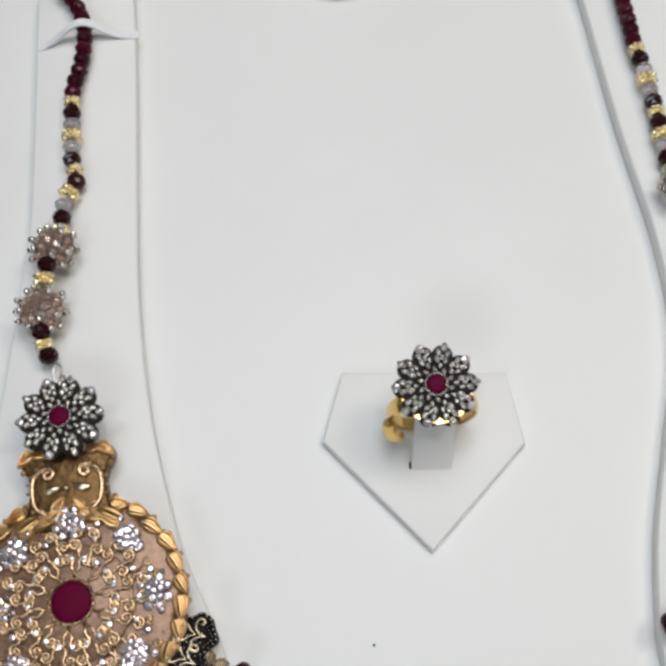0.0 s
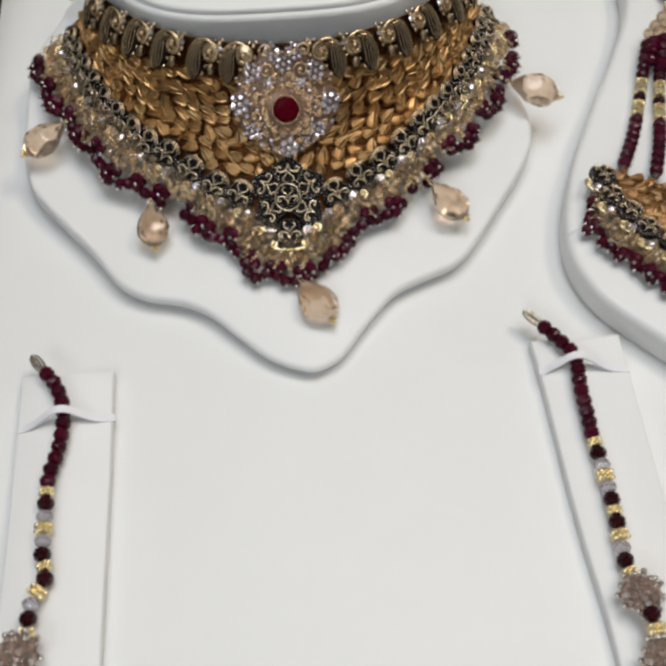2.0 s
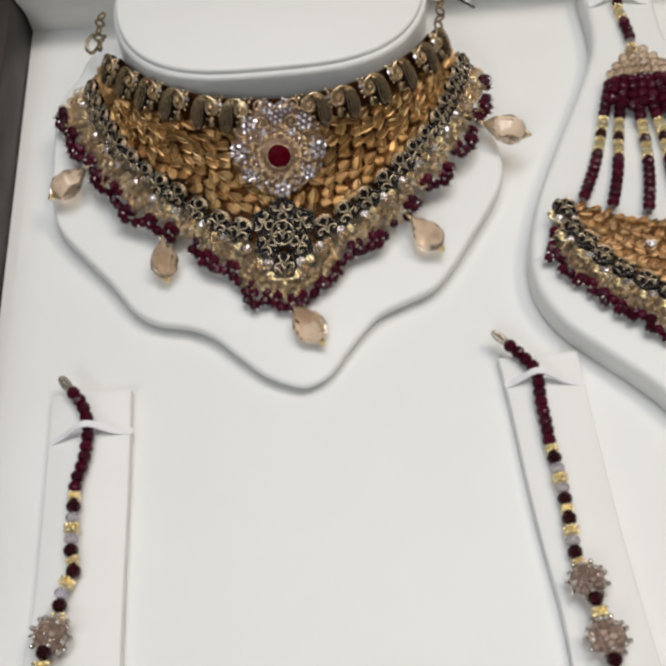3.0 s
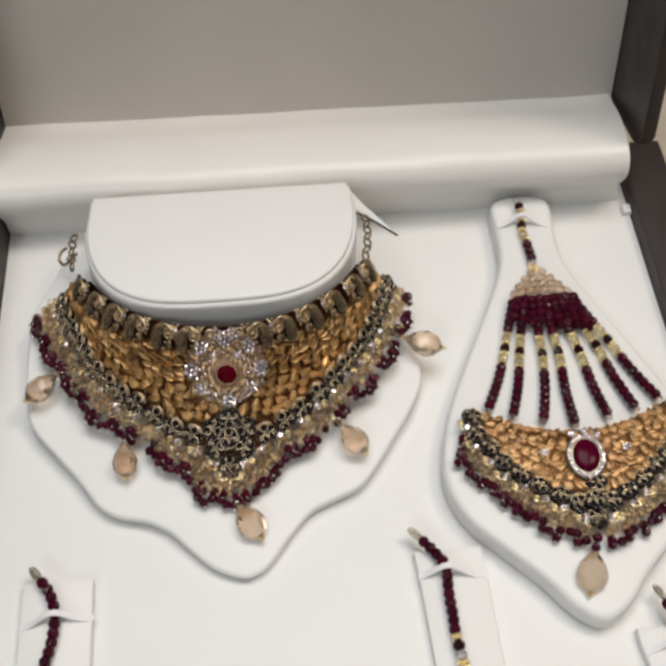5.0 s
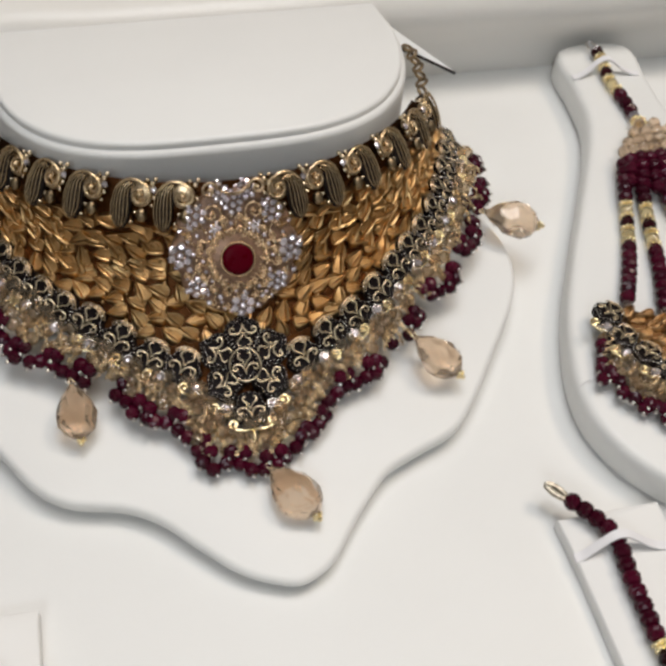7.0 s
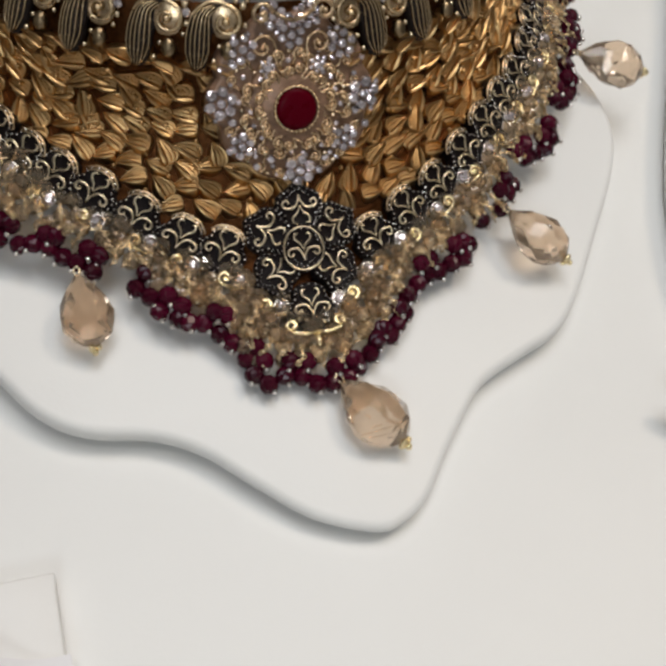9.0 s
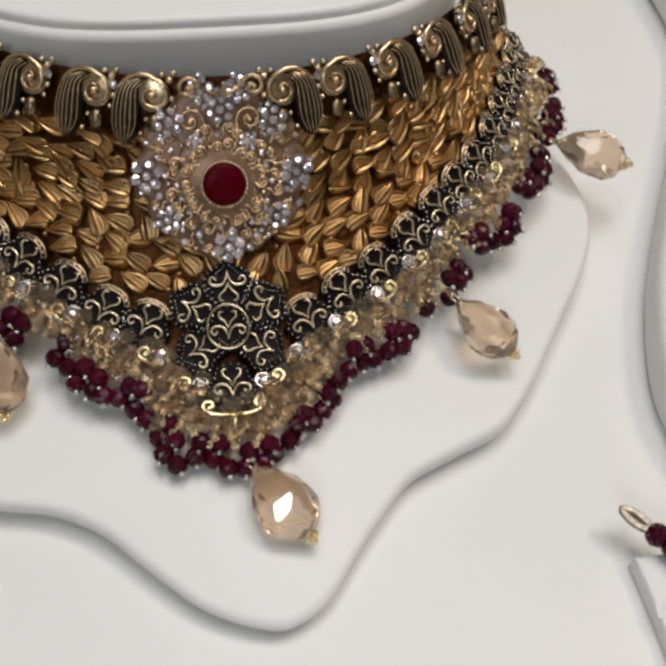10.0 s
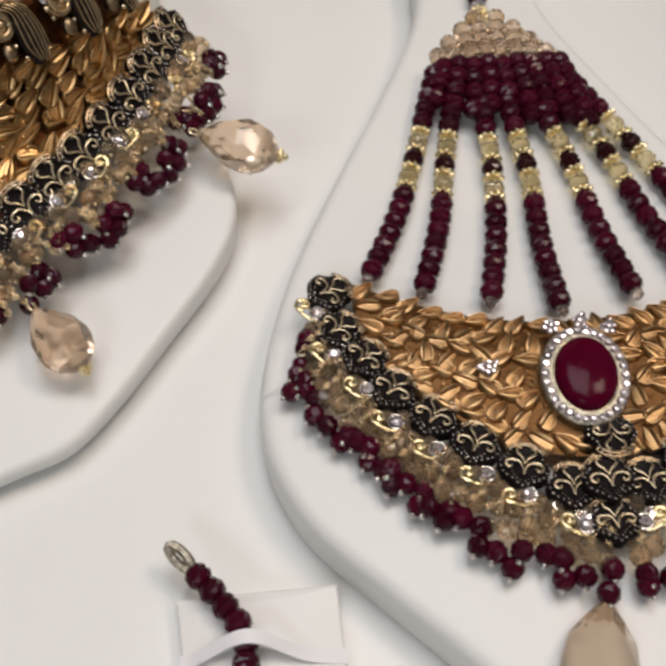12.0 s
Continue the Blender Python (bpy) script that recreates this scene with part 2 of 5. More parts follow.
# ---- the open jewellery box ----
XL, XR, YB, YF = -0.105, 0.1845, 0.0285, -0.395
jbox = thing("jewellery_box", pose(0.04, -0.18, -0.06), "open dark brown jewellery box lined with white leatherette", "jewellery box")
part("tray", Geo().box(XL, XR, YF, YB + 0.02, -0.02, 0.0), M_WHITE, jbox, "flat white leatherette tray")
base = Geo().box(XL - 0.022, XR + 0.022, YF - 0.022, 0.060, -0.06, -0.021)
part("base", base, M_BROWN, jbox, "dark brown leatherette base")
for b, top in (((XL - 0.022, XL - 0.0005, YF - 0.022, 0.068), 0.024), ((XR + 0.0005, XR + 0.022, YF - 0.022, 0.058), 0.0085)):
    part("side_wall", Geo().box(*b, -0.0205, top, 0.0015), M_BROWN, jbox)
part("side_wall", Geo().box(XL, XR, YF - 0.022, YF - 0.0005, -0.0205, 0.0075, 0.0015), M_BROWN, jbox)
# the soft white pad in front of the hinge
prof = spline([(0.0285, -0.004), (0.0287, 0.004), (0.0276, 0.012), (0.0235, 0.020), (0.0215, 0.027), (0.026, 0.034), (0.038, 0.0365), (0.052, 0.0340), (0.066, 0.0285), (0.080, 0.0255)], 4, False)
rows = []
for i in range(41):
    x = XL + 0.0003 + (XR - XL - 0.0036) * i / 40
    draw = -0.0032 * max(0, i / 40 * 5 - 4)  # the bulge is drawn in at its end
    rows.append([(x + draw * min(1, max(0, p.y / 0.01)) * min(1, max(0, (0.075 - p.x) / 0.035)), p.x + 0.0012 * noise.noise((x * 22, p.y * 40, 3)) * min(1, p.y / 0.02 if p.y > 0 else 0), p.y + 0.0008 * noise.noise((x * 30, p.x * 40, 7)) * (p.y > 0.02)) for p in prof])
pad = Geo().grid(rows)
for i in (0, 40):
    tip = [rows[i][k] for k in range(len(prof))] + [(rows[i][0][0], 0.080, -0.004)]
    pad.add(tip, [tuple(range(len(tip)))])
part("hinge_pad", pad, M_PAD, jbox, "soft white satin pad along the hinge", angle=70)
part("corner_fold", Geo().box(XR - 0.0034, XR + 0.0004, 0.0190, 0.0240, 0.0004, 0.0030, 0.0008), M_WHITE, jbox, "small folded white corner of the lining")
# the lid leans back
LEAN = pose(0, 0.0720, 0.022, -13.5, 0, 0)
lid = part("lid", Geo().box(XL - 0.0065, XR + 0.0045, 0.006, 0.011, -0.02, 0.40, m=LEAN), M_BROWN, jbox, "dark brown lid standing open")
part("lid_lining", Geo().box(XL + 0.0005, XR - 0.0025, -0.001, 0.0058, -0.004, 0.383, 0.002, m=LEAN), M_LINING, lid, "taupe satin lining")
ACROSS = Matrix(((0, 0, 1, 0), (1, 0, 0, 0), (0, 1, 0, 0), (0, 0, 0, 1)))
for x0, x1 in ((XL - 0.0065, XL), (XR - 0.002, XR + 0.0045)):
    part("lid_wall", Geo().prism([(-0.036, 0.001), (0.0057, 0.001), (0.0057, 0.40), (-0.046, 0.40), (-0.046, 0.008), (-0.043, 0.003)], x0, x1, 0.0008, 2, m=LEAN @ ACROSS), M_BROWN, lid, "dark brown side of the lid")
part("lid_wall", Geo().box(XL + 0.0005, XR - 0.0025, -0.046, 0.0057, 0.384, 0.40, m=LEAN), M_BROWN, lid)

# ---- the displays ----
def board_z(x, y):
    """The gently sloping top of the necklace board."""
    return 0.0052 + 0.0056 * min(max((y + 0.15) / 0.1, 0), 1.2)


NX = -0.0045
neck = thing("necklace_display", pose(NX, -0.06, 0), "white leatherette neck form on a wavy-edged board", "jewellery display")
wave = [(-0.003, -0.1472), (0.0025, -0.1466), (0.008, -0.1430), (0.0140, -0.1352), (0.0186, -0.1298), (0.0250, -0.1232), (0.0350, -0.1186), (0.0443, -0.1144), (0.0519, -0.1059), (0.0600, -0.0940), (0.0692, -0.0801), (0.0736, -0.0691), (0.0733, -0.0577), (0.0690, -0.0470), (0.060, -0.033), (0.052, -0.018), (0.050, 0.010),
        (-0.060, 0.010), (-0.0815, -0.012), (-0.0875, -0.030), (-0.0882, -0.0550), (-0.0868, -0.0705), (-0.0835, -0.0805), (-0.0742, -0.0923), (-0.0648, -0.1035), (-0.0570, -0.1145), (-0.0490, -0.1200), (-0.0380, -0.1227), (-0.0298, -0.1272), (-0.0218, -0.1350), (-0.0130, -0.1428)]


def rest_z(x, y):
    """The height towards which the collar's lower edge falls."""
    return 0.0057 + 0.0072 * min(max((y + 0.15) / 0.1, 0), 1.45)


part("wavy_board", Geo().prism(flat(spline(wave, 5)), 0.0004, board_z, 0.0016, 4, under=0.0034), M_WHITE, neck, angle=55)


def neck_outline(grow):
    pts = []
    for k in range(49):
        a = math.pi * (k / 48 - 0.5)
        s, c = math.sin(a), math.cos(a)
        pts.append((NX + (0.0550 + grow) * math.copysign(abs(s) ** 0.62, s), -0.003 - (0.0535 + grow) * c ** 0.92))
    pts = [(NX - 0.0540 - grow, 0.012)] + pts + [(NX + 0.0535 + grow, 0.012)]
    return pts


def neck_z(x, y):
    return 0.0440 - 0.203 * y + 0.012 * (x - NX)


part("neck_body", Geo().prism(neck_outline(0.0014), 0.004, lambda x, y: neck_z(x, y) - 0.0022, 0.0018, 4), M_WHITE, neck, angle=60)
part("neck_cap", Geo().prism(neck_outline(0.0), lambda x, y: neck_z(x, y) - 0.0040, neck_z, 0.0012, 4), M_WHITE, neck, "smooth white top of the neck form", angle=60)

# the board of the side ornament
half = [(0.012, 0.0225), (0.0135, 0.0030), (0.0140, -0.0100), (0.0172, -0.0220), (0.0260, -0.0420), (0.0370, -0.0650), (0.0460, -0.0860), (0.0510, -0.1050), (0.0513, -0.1180), (0.0480, -0.1300), (0.0425, -0.1385), (0.0320, -0.1490), (0.0195, -0.1615), (0.0105, -0.1725)]


def mid_x(y):
    return 0.1300 + 0.02 * y


ring_pts = [(mid_x(y) - dx + 0.0006, y + (0.0026 if y < -0.125 else 0.001)) for dx, y in half] + [(mid_x(-0.178), -0.1756)] + [(mid_x(y) + dx, y + (0.0026 if y < -0.125 else 0.001)) for dx, y in reversed(half)]
pboard = thing("ornament_display", pose(0.128, -0.09, 0), "white leaf-shaped display board lying in the tray", "jewellery display")
part("board", Geo().prism(flat(spline(ring_pts, 6)), 0.0004, 0.0112, 0.0026, 4, under=0.0014), M_WHITE, pboard, angle=55)


def strap(parent, a, b, width, lift, over=0.48):
    """A strip of card between two slits, lifted where the beads pass under it."""
    rows = []
    for k in range(25):
        t = k / 24
        p = Vector(a).lerp(Vector(b), t)
        swell = math.exp(-((t - over) / 0.26) ** 2) * min(1, 8 * t, 8 * (1 - t))
        rows.append([(p.x, p.y + 0.0022 * swell - width * s, p.z + lift * swell - 0.0006 * q) for s, q in ((-0.5, 0), (0.5, 0), (0.5, 1), (-0.5, 1))])
    return part("strap", Geo().grid(rows, True, True), M_STRAP, parent, "thin white strap over the beads")


strap(pboard, (0.1180, 0.0075, 0.0116), (0.1405, 0.0070, 0.0116), 0.0022, 0.0052)


def earring_card(left, right, top, label):
    card = thing("earring_card", pose((left[0][0] + right[0][0]) / 2, top, 0), label, "display card", "earring cards")
    pts = list(left) + list(reversed(right))
    part("card", Geo().prism(pts, 0.0003, 0.0042, 0.0005, 2), M_CARD, card, angle=50)
    return card


def side(points, n=6):
    return flat(spline(points, n, False))


card_l = earring_card(side([(-0.0833, -0.1430), (-0.0832, -0.1740), (-0.0835, -0.2090), (-0.0850, -0.2250), (-0.0885, -0.2546), (-0.0935, -0.2890), (-0.099, -0.318), (-0.0985, -0.345), (-0.087, -0.366), (-0.069, -0.372)]),
                      side([(-0.0575, -0.1430), (-0.0572, -0.1740), (-0.0575, -0.2090), (-0.0574, -0.2345), (-0.0560, -0.2560), (-0.0535, -0.2740), (-0.0487, -0.2957), (-0.0410, -0.3170), (-0.038, -0.340), (-0.048, -0.362)]),
                      -0.143, "white flared display card under an earring with a long bead strand")
strap(card_l, (-0.0828, -0.1600, 0.0044), (-0.0564, -0.1580, 0.0044), 0.0022, 0.0052, 0.46)
card_r = earring_card(side([(0.0617, -0.1418), (0.0630, -0.1563), (0.0652, -0.1964), (0.0682, -0.2300), (0.0670, -0.2560), (0.0600, -0.2800), (0.0530, -0.3040), (0.0500, -0.3300), (0.056, -0.352), (0.072, -0.366)]),
                      side([(0.0875, -0.1412), (0.0878, -0.1527), (0.0894, -0.2025), (0.0926, -0.2435), (0.096, -0.268), (0.103, -0.290), (0.109, -0.312), (0.111, -0.333), (0.105, -0.354), (0.09, -0.366)]),
                      -0.1415, "white flared display card beside the ornament board")
strap(card_r, (0.0624, -0.1520, 0.0044), (0.0880, -0.1529, 0.0044), 0.0022, 0.0052, 0.42)

# the ring's card: five corners, with a slot
ring_card = thing("ring_card", pose(0.006, -0.277, 0), "white five-cornered ring card lying flat in the tray", "display card")
part("card", Geo().prism([(0.0051, -0.2997), (0.0288, -0.2774), (0.0268, -0.2602), (-0.0110, -0.2570), (-0.0168, -0.2731)], 0.0003, 0.0026, 0.0007, 3), M_CARD, ring_card)

part("back_flap", Geo().add([(0.0500, 0.0118, 0.0380), (0.0560, 0.0030, 0.0368), (0.0690, -0.0112, 0.0330), (0.0525, 0.0010, 0.0345), (0.0500, 0.0118, 0.0372), (0.0560, 0.0030, 0.0360), (0.0690, -0.0112, 0.0323), (0.0525, 0.0010, 0.0337)],
                            [(0, 3, 2, 1), (4, 5, 6, 7), (0, 1, 5, 4), (1, 2, 6, 5), (2, 3, 7, 6), (3, 0, 4, 7)]), M_WHITE, neck, "stiff white corner behind the neck form", smooth=False)
part("pin", Geo().tube([(0.0520, 0.0014, 0.0348), (0.0600, -0.0045, 0.0340), (0.0692, -0.0118, 0.0326)], 0.00045, 6), M_OXIDE, neck, "thin dark metal pin")

# ---- shared small meshes ----
rnd = random.Random(7)


def facet_ball(name, mat, r, tall=0.86, seg=8):
    prof = [(r * a, r * tall * b) for a, b in ((0.42, -1.0), (0.84, -0.64), (1.0, -0.16), (1.0, 0.22), (0.82, 0.68), (0.40, 1.0))]
    g = Geo()
    rows = [[(q * math.cos(2 * math.pi * (k + 0.5 * (i % 2)) / seg), q * math.sin(2 * math.pi * (k + 0.5 * (i % 2)) / seg), z) for k in range(seg)] for i, (q, z) in enumerate(prof)]
    g.grid(rows, True, True)
    return g.mesh(name, mat, False)


def gem_cut(name, mat, r):
    """A round brilliant: table, crown and pavilion."""
    g = Geo()
    rows = [[(q * r * math.cos(2 * math.pi * (k + o) / 7), q * r * math.sin(2 * math.pi * (k + o) / 7), z * r) for k in range(7)] for q, z, o in ((0.30, -0.75, 0), (1.0, 0.0, 0), (0.70, 0.52, 0.5), (0.36, 0.62, 0))]
    return g.grid(rows, True, True).mesh(name, mat, False)


BEAD = facet_ball("bead", M_MAROON, 1.85 * MM, 0.92)
BEAD_BIG = facet_ball("bead", M_MAROON, 2.2 * MM, 0.90)
BEAD_DARK = facet_ball("bead", M_DARKBEAD, 2.1 * MM, 0.84)
CRYSTAL = facet_ball("crystal_bead", M_CHAMP, 1.75 * MM, 0.95, 7)
CRYSTAL_BIG = facet_ball("crystal_bead", M_HONEY, 2.0 * MM, 0.85)
ENDBEAD = facet_ball("crystal_bead", M_BLUSH, 1.2 * MM, 0.9, 7)
CLEARBEAD = facet_ball("crystal_bead", M_GLASS, 1.8 * MM, 0.7)
CAPBEAD = facet_ball("crystal_bead", M_DROP, 1.9 * MM, 0.9, 8)
BLUSH = facet_ball("crystal_bead", M_BLUSH, 1.7 * MM, 0.95, 7)
PIN = Geo().ball((0, 0, 0), 0.6 * MM, 7, 5).mesh("pin_head", M_SILVER)
GOLDPIN = Geo().ball((0, 0, 0), 0.5 * MM, 7, 5).mesh("gold_ball", M_WIRE)
GOLDBALL = Geo().ball((0, 0, 0), 0.5 * MM, 7, 5).mesh("gold_ball", M_GOLD)
STONE = gem_cut("stone", M_CLEAR, 0.85 * MM)
STONE_BIG = gem_cut("stone", M_CLEAR, 1.1 * MM)
STONE_TINY = gem_cut("stone", M_CLEAR, 0.55 * MM)


def spacer_mesh(name, mat, r, rows=2, n=8):
    """A scalloped ring whose rim swells into rows of grains."""
    g = Geo()
    high = 1.3 * MM
    lines = []
    for j in range(rows * 5 + 1):
        z = (j / 5 - rows / 2) * high
        turn = 0.5 * (j // 5 % 2)
        belly = math.sin(math.pi * (j % 5) / 5) ** 0.6
        lines.append([((0.70 * r + 0.42 * r * belly * abs(math.cos(n * math.pi * (k / (n * 6) + turn / n))) ** 0.7) * math.cos(2 * math.pi * k / (n * 6)), (0.70 * r + 0.42 * r * belly * abs(math.cos(n * math.pi * (k / (n * 6) + turn / n))) ** 0.7) * math.sin(2 * math.pi * k / (n * 6)), z) for k in range(n * 6)])
    return g.grid(lines, True, True).mesh(name, mat, True, 60)


SPACER = spacer_mesh("spacer", M_YGOLD, 1.95 * MM, 1)
SPACER2 = spacer_mesh("spacer", M_YGOLD, 2.0 * MM, 2)


def leaf_mesh(name, length, width, bend, mat, low=1.0):
    """A stamped leaf: a flat half with rows of grains inside a thin raised rim, and a smooth rib along its straighter side."""
    rows = []
    for i in range(25):
        t = i / 24
        full = (t * 0.97 + 0.03) ** 0.50 * (1.0 - t) ** 1.05 / 0.385 if 0 < i < 24 else 0.02
        y = (t - 0.5) * length
        off = bend * length * (0.25 - (t - 0.5) ** 2)
        mid = math.sin(math.pi * t) ** 0.5
        line = [(-1.0, -1.8), (-0.99, 0.30), (-0.93, 0.48), (-0.84, 0.46), (-0.79, -0.12), (-0.73, -0.16)]
        for k in range(9):
            grain = max(0, math.cos(2 * math.pi * k / 4)) * max(0, math.cos(2 * math.pi * (i + 1.5 * (k // 4)) / 3)) if 1 < i < 23 else 0
            line.append((-0.68 + 0.060 * k, -0.04 + 0.015 * k + 0.75 * grain))
        line += [(-0.15, -0.2), (-0.10, 0.66), (0.0, 0.92), (0.20, 0.90), (0.42, 0.55), (0.66, -0.1), (0.86, -0.9), (1.0, -1.8)]
        rows.append([(off + width * full * (0.70 if q < 0 else 0.36) * q, y, (h * low * (0.45 + 0.55 * mid) + 0.15 * mid * low) * MM) for q, h in line])
    return Geo().grid(rows).mesh(name, mat, True, 28)


LEAVES = [leaf_mesh("leaf", n * MM, 3.9 * MM, b, M_GOLD) for n, b in ((5.2, 0.14), (5.6, 0.24), (5.0, 0.32))]
LEAVES += [leaf_mesh("leaf", n * MM, -3.9 * MM, -b, M_GOLD) for n, b in ((5.2, 0.14), (5.6, 0.24), (5.0, 0.32))]
LEAVES_LONG = [leaf_mesh("leaf", 4.9 * MM, w * MM, b, M_CGOLD, 0.80) for w, b in ((3.3, 0.26), (-3.3, -0.26), (3.0, 0.40), (-3.0, -0.40))]


def spiral(cx, cy, r0, r1, a0, turns, n=14):
    """Points of a flat spiral from radius r0 at angle a0 in to r1."""
    out = []
    for k in range(n + 1):
        t = k / n
        a = a0 + turns * 2 * math.pi * t
        r = r0 + (r1 - r0) * t
        out.append(((cx + r * math.cos(a)) * MM, (cy + r * math.sin(a)) * MM, 0))
    return out


def lifted(points, z):
    return [(x, y, z) for x, y, *_ in points]


# ---- the choker: a flaring collar round the neck form ----
# how far the collar still stands up, by metres outward from its top edge: a steep band, then a flare
FLARE = ((0.0, 1.02), (0.002, 0.93), (0.005, 0.67), (0.0085, 0.50), (0.012, 0.42), (0.016, 0.35), (0.020, 0.28), (0.024, 0.21), (0.030, 0.12), (0.038, 0.055), (0.050, 0.01), (0.08, 0.0))


def steps(table, v):
    for (a, p), (b, q) in zip(table, table[1:]):
        if v <= b:
            return p + (q - p) * (v - a) / (b - a)
    return table[-1][1]


def collar(deg, rho):
    """A place on the collar: degrees round the neck from its front, metres outward and down from its top edge."""
    a = radians(deg)
    x, y = -0.004 + (0.064 + rho) * math.sin(a), -(0.0665 + rho) * math.cos(a)
    low = rest_z(x, y)
    g = steps(FLARE, rho * (1 + max(0, (abs(deg) - 40) / 25) ** 1.5)) if rho >= 0 else 1.02 - rho * 30
    return Vector((x, y, low + (0.033 + 0.014 * math.cos(a) - low) * g))


def collar_at(deg, rho, h=0.0, spin=0.0, tilt=0.0):
    """A pose on the collar: z away from it, y up its slope, x round it."""
    p = collar(deg, rho)
    tx = (collar(deg + 0.5, rho) - collar(deg - 0.5, rho)).normalized()
    ty = (collar(deg, rho - 0.002) - collar(deg, rho + 0.002)).normalized()
    z = tx.cross(ty).normalized()
    ty = z.cross(tx)
    m = Matrix((tx, ty, z)).transposed().to_4x4()
    return Matrix.Translation(p + z * h) @ m @ pose(0, 0, 0, tilt, 0, spin)


GOLD_LOW = ((0, 0.0205), (5, 0.0226), (8, 0.0226), (15, 0.0214), (24, 0.0178), (35, 0.0150), (45, 0.0118), (55, 0.0092), (68, 0.006))
BLACK_LOW = ((0, 0.0425), (3, 0.0385), (5, 0.0365), (6.7, 0.0338), (8.5, 0.0322), (12.5, 0.0300), (18, 0.0272), (24, 0.0247), (30, 0.0230), (34, 0.0205), (44, 0.0176), (55, 0.0142), (70, 0.011))
# the hanging edge of the bead fringe, degrees and metres
EDGE = ((-70, 0.0215), (-64.6, 0.0243), (-58, 0.0248), (-48, 0.0259), (-40, 0.0297), (-31.5, 0.0329), (-28.8, 0.0326), (-24.9, 0.0317), (-21.5, 0.0342), (-18.8, 0.0356), (-15.5, 0.0386), (-12.3, 0.0413), (-9.2, 0.0440), (-7.7, 0.0460),
        (-6.7, 0.0512), (-6, 0.0522), (-3.5, 0.0522), (-0.9, 0.0530), (2.5, 0.0512), (4.7, 0.0494), (6.6, 0.0454), (8.7, 0.0420), (12.1, 0.0386), (15.4, 0.0368), (19.6, 0.0360), (21.7, 0.0362), (24.9, 0.0318), (29.1, 0.0297), (34.7, 0.0283), (40.4, 0.0273),
        (45.3, 0.0252), (51, 0.0230), (59.1, 0.0213), (64.2, 0.0206), (68, 0.0170))

choker = thing("choker_necklace", pose(-0.004, -0.07, board_z(-0.004, -0.07)), "gold leaf-work choker with crystal flower and maroon bead fringe", "necklace")
rows = []
for i in range(81):
    d = -67 + 133 / 80 * i
    top, low = -0.0018 + 0.0022 * (abs(d) > 60), steps(BLACK_LOW, abs(d)) - 0.0030
    line = [top + (low - top) * k / 14 for k in range(15)]
    rows.append([tuple(collar_at(d, q).translation) for q in line] + [tuple(collar_at(d, q + 0.0003, -0.0012).translation) for q in reversed(line)])
part("collar_plate", Geo().grid(rows, True, True), M_PLATE_SHADE, choker, "gold back plate, coloured dark for the shade between leaves")

FLOWER = Matrix(((1, 0, 0, -0.0047), (0, 0.5888, -0.8083, -0.0768), (0, 0.8083, 0.5888, 0.0364), (0, 0, 0, 1)))
# leaves over the plate, in rows that follow the neck
leaf_places = []
row = 0
rho = 0.0036
while rho < 0.0245:
    rise = (collar(20, rho - 0.0005) - collar(20, rho + 0.0005)).length / 0.001
    d = -69.0 + (row % 2) * 2.0
    while d < 67:
        j, k = d + rnd.uniform(-0.55, 0.55), rho + rnd.uniform(-0.0004, 0.0004)
        if k <= steps(GOLD_LOW, abs(j)) + 0.0004 and (FLOWER.inverted() @ collar(j, k)).xy.length > 0.0135:
            leaf_places.append((j, k))
        d += 4.75 / (66 + rho * 1000) * 57.3
    rho += 0.0035 / rise
    row += 1
leaf_places.sort(key=lambda q: abs(q[0] - 8))
for n, (d, r) in enumerate(leaf_places):
    s = 1 if d >= 0 else -1
    lie = rnd.choice((-95, -72, -55, -40, -22)) + (24 if abs(d) < 8 else 0)
    m = collar_at(d, r, 0.0010 + rnd.uniform(-0.0002, 0.0004), s * (lie + rnd.uniform(-14, 14)), rnd.uniform(-12, 12))
    part("leaf", LEAVES[rnd.randrange(3) + (0 if s > 0 else 3)], M_GOLD, choker, m=m @ Matrix.Scale(rnd.uniform(0.96, 1.10), 4))
    if n % 2 == 0:
        part("gold_ball", GOLDBALL, M_GOLD, choker, m=collar_at(d + 1.7, r + 0.0012, 0.0014))


